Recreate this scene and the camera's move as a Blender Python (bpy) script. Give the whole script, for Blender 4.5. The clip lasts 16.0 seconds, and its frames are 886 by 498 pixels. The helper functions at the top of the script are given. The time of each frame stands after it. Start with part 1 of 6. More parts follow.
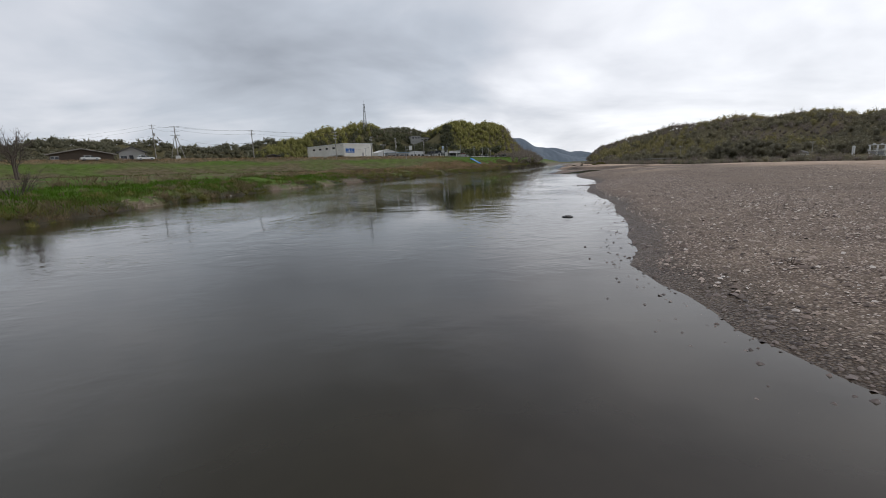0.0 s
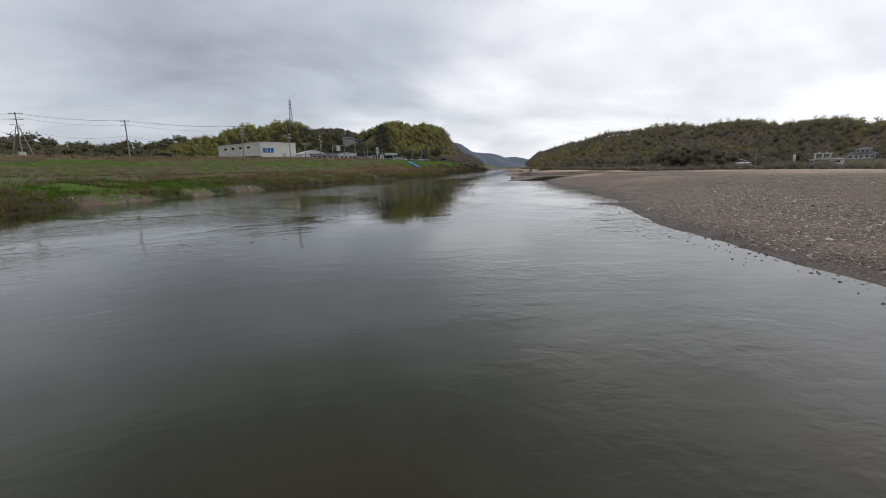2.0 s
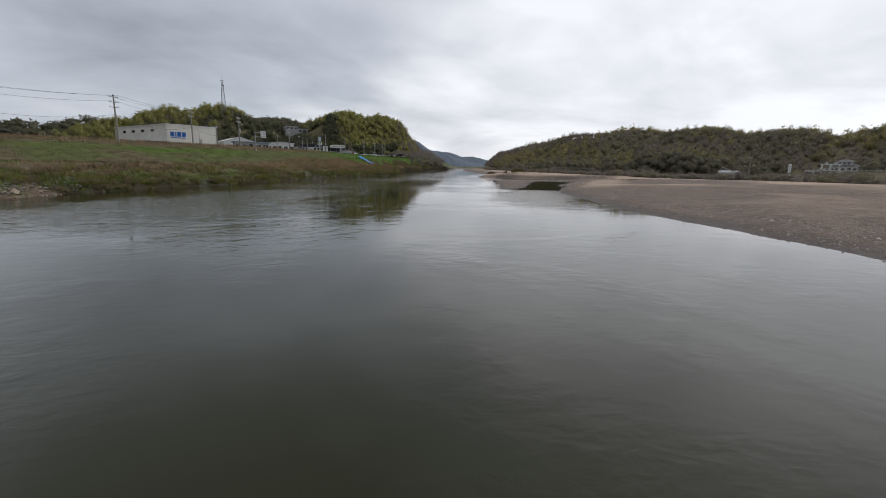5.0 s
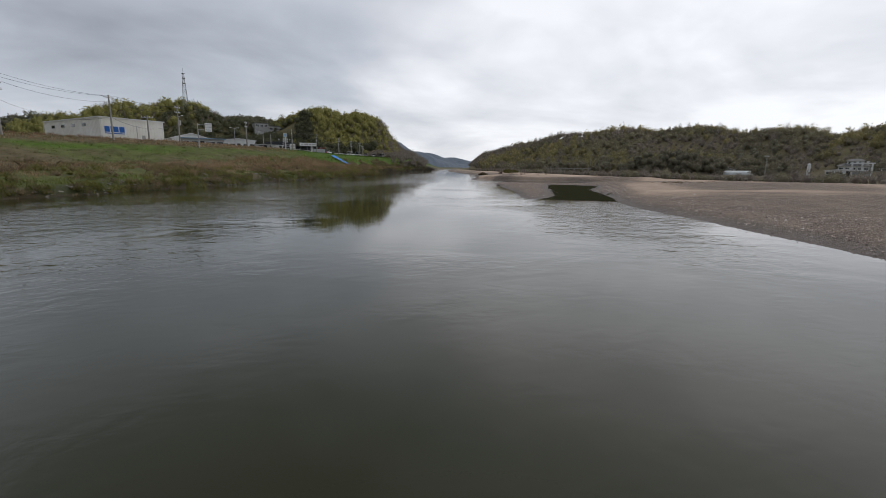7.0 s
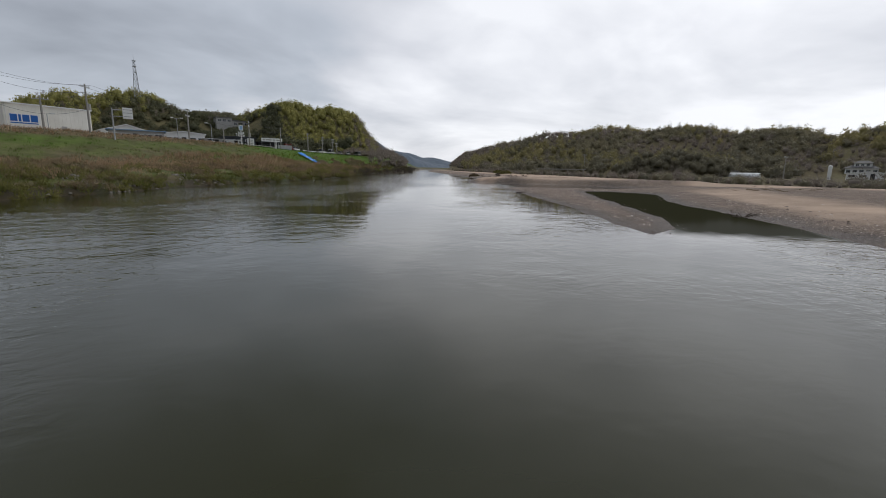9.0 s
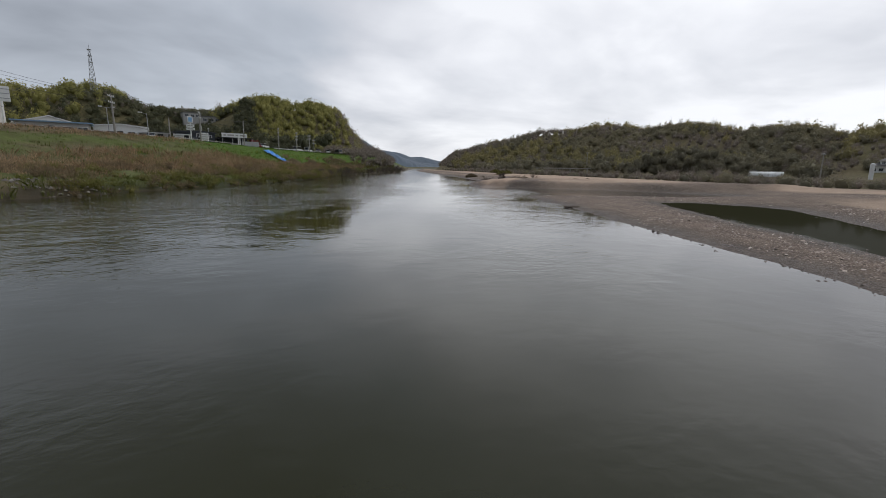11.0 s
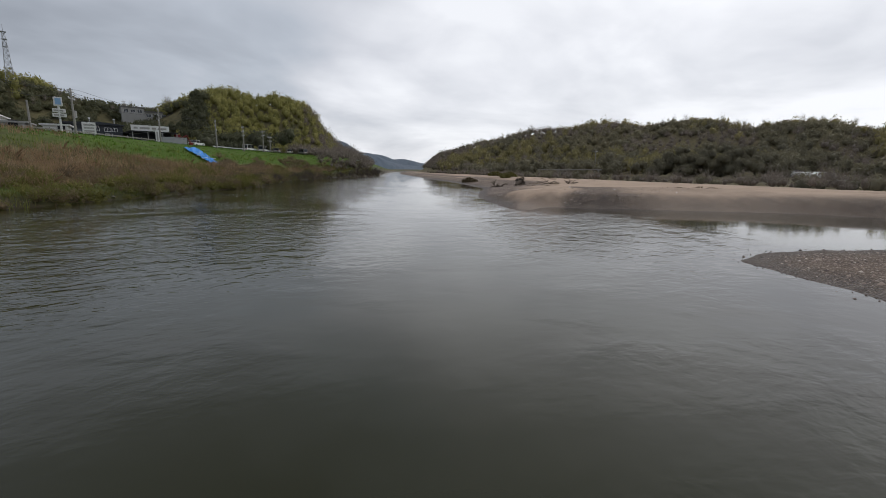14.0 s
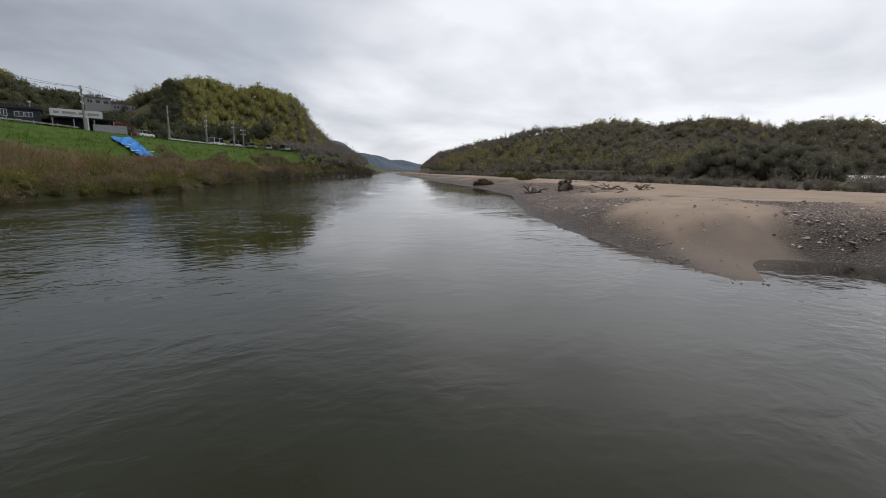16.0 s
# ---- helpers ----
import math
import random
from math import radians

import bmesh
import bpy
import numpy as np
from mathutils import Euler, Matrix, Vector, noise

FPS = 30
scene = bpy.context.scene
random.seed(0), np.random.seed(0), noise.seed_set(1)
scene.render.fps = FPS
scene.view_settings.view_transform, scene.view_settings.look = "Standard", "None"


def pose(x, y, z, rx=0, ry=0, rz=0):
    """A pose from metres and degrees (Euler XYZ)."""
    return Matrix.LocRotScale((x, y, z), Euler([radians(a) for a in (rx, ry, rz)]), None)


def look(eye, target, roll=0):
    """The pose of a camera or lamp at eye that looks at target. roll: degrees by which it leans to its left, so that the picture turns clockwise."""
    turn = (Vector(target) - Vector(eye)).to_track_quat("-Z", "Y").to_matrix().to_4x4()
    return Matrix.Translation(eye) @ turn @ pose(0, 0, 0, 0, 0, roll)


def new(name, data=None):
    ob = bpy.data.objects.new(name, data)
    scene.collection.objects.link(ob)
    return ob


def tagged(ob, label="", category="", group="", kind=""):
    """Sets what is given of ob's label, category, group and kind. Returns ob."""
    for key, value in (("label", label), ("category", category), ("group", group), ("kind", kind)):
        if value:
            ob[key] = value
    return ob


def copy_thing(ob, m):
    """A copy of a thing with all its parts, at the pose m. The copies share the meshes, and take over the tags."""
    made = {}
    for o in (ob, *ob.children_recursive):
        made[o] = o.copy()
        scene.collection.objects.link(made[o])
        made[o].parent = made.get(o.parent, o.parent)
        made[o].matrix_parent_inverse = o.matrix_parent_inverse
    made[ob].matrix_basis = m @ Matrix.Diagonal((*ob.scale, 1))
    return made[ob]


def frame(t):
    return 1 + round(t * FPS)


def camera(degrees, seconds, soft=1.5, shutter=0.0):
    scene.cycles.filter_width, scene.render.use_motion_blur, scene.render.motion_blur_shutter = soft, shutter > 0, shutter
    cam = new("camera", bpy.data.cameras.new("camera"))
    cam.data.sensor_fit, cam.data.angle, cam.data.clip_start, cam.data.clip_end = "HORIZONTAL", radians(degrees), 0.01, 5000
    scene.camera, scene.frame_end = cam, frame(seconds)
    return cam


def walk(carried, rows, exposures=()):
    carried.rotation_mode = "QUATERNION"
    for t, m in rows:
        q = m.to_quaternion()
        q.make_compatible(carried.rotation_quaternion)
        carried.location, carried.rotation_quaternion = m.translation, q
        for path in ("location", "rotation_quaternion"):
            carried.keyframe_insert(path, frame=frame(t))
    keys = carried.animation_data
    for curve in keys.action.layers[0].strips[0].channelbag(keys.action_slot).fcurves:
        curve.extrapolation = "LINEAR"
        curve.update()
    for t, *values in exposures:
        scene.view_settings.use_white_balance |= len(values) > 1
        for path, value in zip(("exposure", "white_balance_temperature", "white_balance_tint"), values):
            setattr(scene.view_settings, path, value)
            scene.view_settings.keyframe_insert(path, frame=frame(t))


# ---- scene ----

# camera and walk: a drone low over the river, drifting right of its heading
cam = camera(90.25, 16.0, soft=0.65)
PATH = [
    (0.0, -0.000, 0.000, 2.990, -3.75, -10.61, 2.01),
    (0.5, 0.560, 6.855, 2.942, -6.28, -10.41, 1.87),
    (1.0, 1.214, 13.363, 2.902, -8.74, -10.35, 0.95),
    (1.5, 2.003, 19.380, 2.887, -10.37, -10.32, 0.80),
    (2.0, 2.884, 25.227, 2.895, -11.70, -10.30, 1.33),
    (2.5, 3.808, 31.069, 2.924, -12.75, -10.22, 1.26),
    (3.0, 4.779, 36.822, 2.972, -13.89, -10.12, 1.21),
    (3.5, 5.801, 42.487, 3.028, -14.84, -10.22, 0.87),
    (4.0, 6.859, 48.097, 3.071, -15.82, -10.52, 0.05),
    (6.5, 13.481, 74.605, 2.757, -19.04, -10.50, -0.53),
    (7.0, 14.718, 79.873, 2.731, -19.66, -10.44, -0.58),
    (7.5, 15.944, 85.150, 2.711, -20.29, -10.41, -0.63),
    (8.0, 17.162, 90.420, 2.697, -20.99, -10.38, -0.70),
    (8.5, 18.396, 95.662, 2.688, -21.73, -10.40, -0.79),
    (9.0, 19.672, 100.866, 2.682, -22.49, -10.39, -0.89),
    (11.5, 28.655, 124.945, 2.702, -24.32, -10.46, -0.69),
    (12.0, 30.585, 129.829, 2.704, -24.83, -10.47, -0.71),
    (12.5, 32.534, 134.730, 2.704, -25.29, -10.47, -0.68),
    (13.0, 34.515, 139.656, 2.701, -25.51, -10.37, -0.59),
    (13.5, 36.528, 144.541, 2.688, -25.76, -10.23, -0.40),
    (14.0, 38.561, 149.340, 2.661, -26.07, -10.15, -0.31),
    (14.5, 40.558, 154.146, 2.593, -26.27, -10.20, -0.43),
    (15.0, 42.515, 158.921, 2.506, -26.25, -10.26, -0.66),
    (15.5, 44.432, 163.615, 2.412, -26.35, -10.25, -0.74),
    (16.0, 46.329, 168.254, 2.316, -26.40, -9.99, -0.78),
]
walk(cam, [(t, pose(x, y, z, 90 + pitch, roll, yaw)) for t, x, y, z, yaw, pitch, roll in PATH], [(0.0, 0.10), (4.0, 0.0), (9.0, -0.02), (16.0, -0.05)])

# ---- overcast sky and a veiled sun ----
SUN_AZ, SUN_EL, THIN_EL = 70.0, 63.0, 22.0
world = bpy.data.worlds.new("overcast_sky")
scene.world = world
world.use_nodes = True


def link(nt, a, b):
    nt.links.new(a, b)


def node(nt, kind, **values):
    n = nt.nodes.new(kind)
    for key, value in values.items():
        n.inputs[key].default_value = value
    return n


def ramp(nt, source, stops):
    n = nt.nodes.new("ShaderNodeValToRGB")
    while len(n.color_ramp.elements) < len(stops):
        n.color_ramp.elements.new(0.5)
    for e, (p, c) in zip(n.color_ramp.elements, stops):
        e.position = p
        e.color = (*c, 1) if len(c) == 3 else c
    link(nt, source, n.inputs["Fac"])
    return n.outputs["Color"]


def mixed(nt, fac, a, b, mode="MIX"):
    n = nt.nodes.new("ShaderNodeMix")
    n.data_type, n.blend_type = "RGBA", mode
    for socket, value in ((n.inputs[0], fac), (n.inputs[6], a), (n.inputs[7], b)):
        if isinstance(value, bpy.types.NodeSocket):
            link(nt, value, socket)
        elif isinstance(value, tuple):
            socket.default_value = (*value, 1)
        else:
            socket.default_value = value
    return n.outputs[2]


def maths(nt, op, a, b=0.0, c=0.0):
    n = nt.nodes.new("ShaderNodeMath")
    n.operation = op
    for socket, value in zip(n.inputs, (a, b, c)):
        if isinstance(value, bpy.types.NodeSocket):
            link(nt, value, socket)
        else:
            socket.default_value = value
    return n.outputs[0]


def build_sky():
    nt = world.node_tree
    nt.nodes.clear()
    out = nt.nodes.new("ShaderNodeOutputWorld")
    bg = node(nt, "ShaderNodeBackground", Strength=1.0)
    link(nt, bg.outputs[0], out.inputs[0])
    sky = nt.nodes.new("ShaderNodeTexSky")
    sky.sky_type, sky.sun_disc = "NISHITA", False
    sky.sun_elevation, sky.sun_rotation = radians(SUN_EL), radians(SUN_AZ)
    thin = mixed(nt, 1.0, sky.outputs[0], (0.1, 0.1, 0.1), "MULTIPLY")
    co = nt.nodes.new("ShaderNodeTexCoord")
    sep = nt.nodes.new("ShaderNodeSeparateXYZ")
    link(nt, co.outputs["Generated"], sep.inputs[0])
    up = maths(nt, "ADD", maths(nt, "MAXIMUM", sep.outputs[2], 0.0), 0.24)
    flat = nt.nodes.new("ShaderNodeCombineXYZ")
    link(nt, maths(nt, "DIVIDE", sep.outputs[0], up), flat.inputs[0])
    link(nt, maths(nt, "DIVIDE", sep.outputs[1], up), flat.inputs[1])
    stretch = nt.nodes.new("ShaderNodeMapping")
    stretch.inputs["Rotation"].default_value = (0, 0, radians(24))
    stretch.inputs["Scale"].default_value = (0.85, 1.0, 1)
    link(nt, flat.outputs[0], stretch.inputs["Vector"])
    big = node(nt, "ShaderNodeTexNoise", Scale=0.85, Detail=5.0, Roughness=0.5, Distortion=0.5)
    fine = node(nt, "ShaderNodeTexNoise", Scale=2.3, Detail=5.0, Roughness=0.5, Distortion=0.35)
    link(nt, stretch.outputs[0], big.inputs["Vector"])
    link(nt, stretch.outputs[0], fine.inputs["Vector"])
    sun = Vector((math.sin(radians(SUN_AZ)) * math.cos(radians(THIN_EL)), math.cos(radians(SUN_AZ)) * math.cos(radians(THIN_EL)), math.sin(radians(THIN_EL))))
    dot = nt.nodes.new("ShaderNodeVectorMath")
    dot.operation = "DOT_PRODUCT"
    link(nt, co.outputs["Generated"], dot.inputs[0])
    dot.inputs[1].default_value = sun
    veil = maths(nt, "MULTIPLY_ADD", dot.outputs["Value"], 0.52, -0.07)
    glow = maths(nt, "MULTIPLY", maths(nt, "MAXIMUM", maths(nt, "SUBTRACT", dot.outputs["Value"], 0.84), 0.0), 0.45)
    deck = maths(nt, "ADD", maths(nt, "MULTIPLY_ADD", big.outputs[0], 1.4, -0.14), maths(nt, "MULTIPLY_ADD", fine.outputs[0], 0.46, -0.23))
    deck = maths(nt, "ADD", deck, veil)
    bank = nt.nodes.new("ShaderNodeVectorMath")
    bank.operation = "DOT_PRODUCT"
    link(nt, co.outputs["Generated"], bank.inputs[0])
    bank.inputs[1].default_value = Vector((-0.11, 0.86, 0.49)).normalized()
    deck = maths(nt, "SUBTRACT", deck, maths(nt, "MULTIPLY", maths(nt, "MAXIMUM", maths(nt, "SUBTRACT", bank.outputs["Value"], 0.84), 0.0), 1.75))
    west = nt.nodes.new("ShaderNodeVectorMath")
    west.operation = "DOT_PRODUCT"
    link(nt, co.outputs["Generated"], west.inputs[0])
    west.inputs[1].default_value = Vector((-0.80, 0.52, 0.30)).normalized()
    deck = maths(nt, "ADD", deck, maths(nt, "MULTIPLY", maths(nt, "MAXIMUM", maths(nt, "SUBTRACT", west.outputs["Value"], 0.60), 0.0), 0.35))
    low = maths(nt, "MULTIPLY", maths(nt, "SUBTRACT", 0.22, maths(nt, "MINIMUM", maths(nt, "ABSOLUTE", sep.outputs[2]), 0.22)), 0.42)
    deck = maths(nt, "ADD", deck, low)
    deck = maths(nt, "SUBTRACT", deck, maths(nt, "MULTIPLY", maths(nt, "MAXIMUM", maths(nt, "SUBTRACT", sep.outputs[2], 0.33), 0.0), 1.15))
    cloud = ramp(nt, deck, [(0.16, (0.335, 0.362, 0.412)), (0.48, (0.51, 0.55, 0.618)), (0.70, (0.68, 0.70, 0.757)), (0.92, (0.885, 0.90, 0.95)), (1.0, (0.97, 0.985, 1.03))])
    link(nt, mixed(nt, 1.0, mixed(nt, 0.93, thin, cloud), mixed(nt, glow, (0.0, 0.0, 0.0), (1.0, 0.97, 0.92)), "ADD"), bg.inputs["Color"])


build_sky()
lamp = bpy.data.lights.new("sun", "SUN")
lamp.energy, lamp.angle, lamp.color = 0.85, radians(18), (1.0, 0.97, 0.93)
sun_ob = new("sun", lamp)
sun_ob.matrix_world = look((200 * math.sin(radians(SUN_AZ)), 200 * math.cos(radians(SUN_AZ)), 200 * math.tan(radians(SUN_EL))), (0, 0, 0))


# ---- materials ----
def material(name, rough=0.8, metal=0.0, spec=0.3):
    m = bpy.data.materials.new(name)
    m.use_nodes = True
    nt = m.node_tree
    b = nt.nodes["Principled BSDF"]
    b.inputs["Roughness"].default_value = rough
    b.inputs["Metallic"].default_value = metal
    b.inputs["Specular IOR Level"].default_value = spec
    return m, nt, b


def coords(nt, kind="Object"):
    return nt.nodes.new("ShaderNodeTexCoord").outputs[kind]


def noise_of(nt, co, scale, detail=4.0, rough=0.55, dist=0.0):
    n = node(nt, "ShaderNodeTexNoise", Scale=scale, Detail=detail, Roughness=rough, Distortion=dist)
    link(nt, co, n.inputs["Vector"])
    return n.outputs[0]


def bump(nt, b, height, strength, distance):
    n = node(nt, "ShaderNodeBump", Strength=strength, Distance=distance)
    link(nt, height, n.inputs["Height"])
    link(nt, n.outputs[0], b.inputs["Normal"])
    return n


def paint(name, color, rough=0.6, metal=0.0, vary=0.18, scale=1.5, grime=(0.5, 0.46, 0.4)):
    """Painted or plain surface with two scales of uneven weathering."""
    m, nt, b = material(name, rough, metal)
    co = coords(nt)
    a = noise_of(nt, co, scale, 5.0, 0.6)
    f = noise_of(nt, co, scale * 14, 3.0)
    k = maths(nt, "ADD", maths(nt, "MULTIPLY", a, 0.7), maths(nt, "MULTIPLY", f, 0.3))
    dirt = tuple(c * g for c, g in zip(color, grime))
    c = ramp(nt, k, [(0.30, tuple(x * (1 - vary) + d * vary for x, d in zip(color, dirt))), (0.62, color)])
    link(nt, c, b.inputs["Base Color"])
    bump(nt, b, f, 0.15, 0.01)
    return m


def leafy(name, colors, rough=0.6, trans=0.35):
    """Leaves: colour by the tint attribute, which in crowns rises to the top, and by the single leaf."""
    m, nt, b = material(name, rough, 0.0, 0.2)
    at = nt.nodes.new("ShaderNodeAttribute")
    at.attribute_name = "tint"
    geo = nt.nodes.new("ShaderNodeNewGeometry")
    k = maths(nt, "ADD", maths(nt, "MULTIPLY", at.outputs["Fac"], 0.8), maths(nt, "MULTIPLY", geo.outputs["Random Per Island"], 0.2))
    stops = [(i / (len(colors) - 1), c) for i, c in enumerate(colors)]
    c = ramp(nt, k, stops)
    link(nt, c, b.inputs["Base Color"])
    thin = nt.nodes.new("ShaderNodeBsdfTranslucent")
    link(nt, c, thin.inputs["Color"])
    both = node(nt, "ShaderNodeMixShader", Fac=trans)
    link(nt, b.outputs[0], both.inputs[1])
    link(nt, thin.outputs[0], both.inputs[2])
    link(nt, both.outputs[0], nt.nodes["Material Output"].inputs["Surface"])
    return m


def ground_material():
    """Bare gravel and sand on the bars, silt under water, turf and dry litter on the banks: blended by attributes of the ground."""
    m, nt, b = material("ground", 0.9, 0.0, 0.15)
    co = coords(nt)

    def attr(n):
        a = nt.nodes.new("ShaderNodeAttribute")
        a.attribute_name = n
        return a.outputs["Fac"]

    vor = node(nt, "ShaderNodeTexVoronoi", Scale=17.0)
    link(nt, co, vor.inputs["Vector"])
    vor2 = node(nt, "ShaderNodeTexVoronoi", Scale=3.3)
    link(nt, co, vor2.inputs["Vector"])
    sepc = nt.nodes.new("ShaderNodeSeparateColor")
    link(nt, vor.outputs["Color"], sepc.inputs[0])
    n_big, n_mid, n_fine = noise_of(nt, co, 0.045, 5.0), noise_of(nt, co, 0.5, 5.0, 0.6), noise_of(nt, co, 18.0, 3.0)
    stone = ramp(nt, sepc.outputs[0], [(0.0, (0.13, 0.098, 0.078)), (0.45, (0.42, 0.328, 0.258)), (0.8, (0.68, 0.55, 0.445)), (1.0, (0.90, 0.81, 0.73))])
    sep2 = nt.nodes.new("ShaderNodeSeparateColor")
    link(nt, vor2.outputs["Color"], sep2.inputs[0])
    stone = mixed(nt, 1.0, stone, ramp(nt, sep2.outputs[0], [(0.0, (0.72, 0.71, 0.70)), (1.0, (1.22, 1.22, 1.22))]), "MULTIPLY")
    stone = mixed(nt, maths(nt, "MULTIPLY", vor.outputs["Distance"], 1.5), stone, (0.12, 0.09, 0.075))
    stone = mixed(nt, ramp(nt, n_mid, [(0.35, (0, 0, 0)), (0.7, (0.3, 0.3, 0.3))]), stone, (0.46, 0.365, 0.275))
    sand = ramp(nt, n_mid, [(0.25, (0.445, 0.325, 0.24)), (0.7, (0.615, 0.46, 0.345))])
    sand = mixed(nt, maths(nt, "MULTIPLY", n_fine, 0.3), sand, (0.28, 0.22, 0.165))
    bare = mixed(nt, attr("sand"), stone, sand)
    wet = attr("wet")
    bare = mixed(nt, wet, bare, mixed(nt, 1.0, bare, (0.42, 0.40, 0.38), "MULTIPLY"))
    turf = ramp(nt, n_mid, [(0.28, (0.075, 0.085, 0.022)), (0.5, (0.085, 0.14, 0.022)), (0.75, (0.12, 0.19, 0.028))])
    dry = ramp(nt, n_mid, [(0.3, (0.11, 0.092, 0.05)), (0.7, (0.215, 0.175, 0.10))])
    dry = mixed(nt, maths(nt, "MULTIPLY", n_fine, 0.5), dry, (0.06, 0.05, 0.03))
    growth = mixed(nt, attr("green"), dry, turf)
    allc = mixed(nt, attr("growth"), bare, growth)
    # the left bank's foot darkens: damp soil, and shade of its overgrowth painted in
    allc = mixed(nt, attr("damp_shade"), allc, mixed(nt, 1.0, allc, (0.36, 0.34, 0.30), "MULTIPLY"))
    link(nt, allc, b.inputs["Base Color"])
    link(nt, maths(nt, "SUBTRACT", 0.92, maths(nt, "MULTIPLY", wet, 0.45)), b.inputs["Roughness"])
    h = maths(nt, "ADD", maths(nt, "MULTIPLY", vor.outputs["Distance"], -0.6), maths(nt, "MULTIPLY", n_fine, 0.3))
    h = maths(nt, "ADD", h, maths(nt, "MULTIPLY", vor2.outputs["Distance"], -0.25))
    h = maths(nt, "MULTIPLY", h, maths(nt, "SUBTRACT", 1.0, maths(nt, "MULTIPLY", attr("sand"), 0.85)))
    bump(nt, b, h, 1.0, 0.07)
    return m


def water_material():
    """Slow silty water: an olive-brown body under a rippled, reflecting skin; the ripples lie in patches."""
    m, nt, b = material("river_water", 0.05, 0.0, 0.5)
    b.inputs["IOR"].default_value = 1.38
    co = coords(nt)
    turn = nt.nodes.new("ShaderNodeMapping")
    turn.inputs["Rotation"].default_value = (0, 0, radians(-14))
    turn.inputs["Scale"].default_value = (0.8, 1.05, 1)
    link(nt, co, turn.inputs["Vector"])
    silt = nt.nodes.new("ShaderNodeAttribute")
    silt.attribute_name = "silt"
    deep = ramp(nt, noise_of(nt, co, 0.05, 3.0), [(0.3, (0.0185, 0.0185, 0.0030)), (0.7, (0.0255, 0.0252, 0.0045))])
    shoal = ramp(nt, noise_of(nt, co, 0.4, 4.0), [(0.3, (0.027, 0.0205, 0.0135)), (0.7, (0.043, 0.033, 0.0215))])
    link(nt, mixed(nt, silt.outputs["Fac"], deep, shoal), b.inputs["Base Color"])
    swell, ripple, fine = noise_of(nt, turn.outputs[0], 0.22, 2.0, 0.5, 0.5), noise_of(nt, turn.outputs[0], 1.15, 3.0, 0.45, 0.6), noise_of(nt, turn.outputs[0], 4.2, 3.0, 0.5, 0.4)
    ft = nt.nodes.new("ShaderNodeAttribute")
    ft.attribute_name = "fetch"
    patch = ramp(nt, maths(nt, "ADD", noise_of(nt, co, 0.075, 3.0, 0.6, 0.8), maths(nt, "MULTIPLY_ADD", ft.outputs["Fac"], 0.22, -0.06)), [(0.41, (0.16, 0.16, 0.16)), (0.65, (1, 1, 1))])
    chop = maths(nt, "ADD", maths(nt, "MULTIPLY", ripple, 0.60), maths(nt, "MULTIPLY", fine, 0.25))
    h = maths(nt, "ADD", maths(nt, "MULTIPLY", swell, 0.05), maths(nt, "MULTIPLY", chop, patch))
    at = nt.nodes.new("ShaderNodeAttribute")
    at.attribute_name = "lively"
    h = maths(nt, "MULTIPLY", h, maths(nt, "MULTIPLY", at.outputs["Fac"], maths(nt, "MULTIPLY_ADD", ft.outputs["Fac"], 1.1, 0.18)))
    # the first backwater is mixed to a dull dark olive without reflections
    dull_mask = nt.nodes.new("ShaderNodeAttribute")
    dull_mask.attribute_name = "still"
    dull = node(nt, "ShaderNodeBsdfDiffuse", Color=(0.030, 0.030, 0.016, 1))
    both = nt.nodes.new("ShaderNodeMixShader")
    link(nt, maths(nt, "MULTIPLY", dull_mask.outputs["Fac"], 0.95), both.inputs[0])
    link(nt, b.outputs[0], both.inputs[1])
    link(nt, dull.outputs[0], both.inputs[2])
    link(nt, both.outputs[0], nt.nodes["Material Output"].inputs["Surface"])
    bump(nt, b, h, 1.0, 0.12)
    return m


M_GROUND, M_WATER = ground_material(), water_material()
M_BAMBOO = leafy("bamboo_leaves", [(0.215, 0.21, 0.078), (0.295, 0.283, 0.096), (0.37, 0.346, 0.117), (0.44, 0.40, 0.143)])
# dull bamboo, woodland and bare twigs are slightly blued, as by distance haze
M_DULLBAMBOO = leafy("dull_bamboo_leaves", [(0.24, 0.213, 0.108), (0.302, 0.265, 0.124), (0.37, 0.32, 0.144), (0.44, 0.375, 0.172)])
M_WOODS = leafy("woodland_leaves", [(0.175, 0.162, 0.118), (0.228, 0.208, 0.142), (0.284, 0.254, 0.162), (0.345, 0.302, 0.192)])
M_CONIFER = leafy("dark_evergreen_leaves", [(0.085, 0.088, 0.056), (0.122, 0.125, 0.07), (0.165, 0.163, 0.088), (0.21, 0.2, 0.113)])
# ridge leaves are paler than the evergreens, with distance haze in the colour
M_RIDGE = leafy("dull_ridge_leaves", [(0.12, 0.118, 0.08), (0.155, 0.15, 0.098), (0.19, 0.18, 0.115), (0.23, 0.215, 0.14)])
M_BARE = leafy("bare_twigs", [(0.21, 0.178, 0.15), (0.28, 0.236, 0.197), (0.37, 0.316, 0.258)])
# the blue-grey of distance haze is put into these leaf colours
M_HAZED_FAR = leafy("hazed_far_woods", [(0.155, 0.20, 0.255), (0.205, 0.25, 0.31)])
M_DRYGRASS = leafy("dry_reeds", [(0.27, 0.178, 0.108), (0.44, 0.30, 0.18), (0.62, 0.455, 0.285)])
M_GREEN = leafy("green_weeds", [(0.103, 0.109, 0.0308), (0.161, 0.184, 0.044), (0.253, 0.265, 0.0715)])


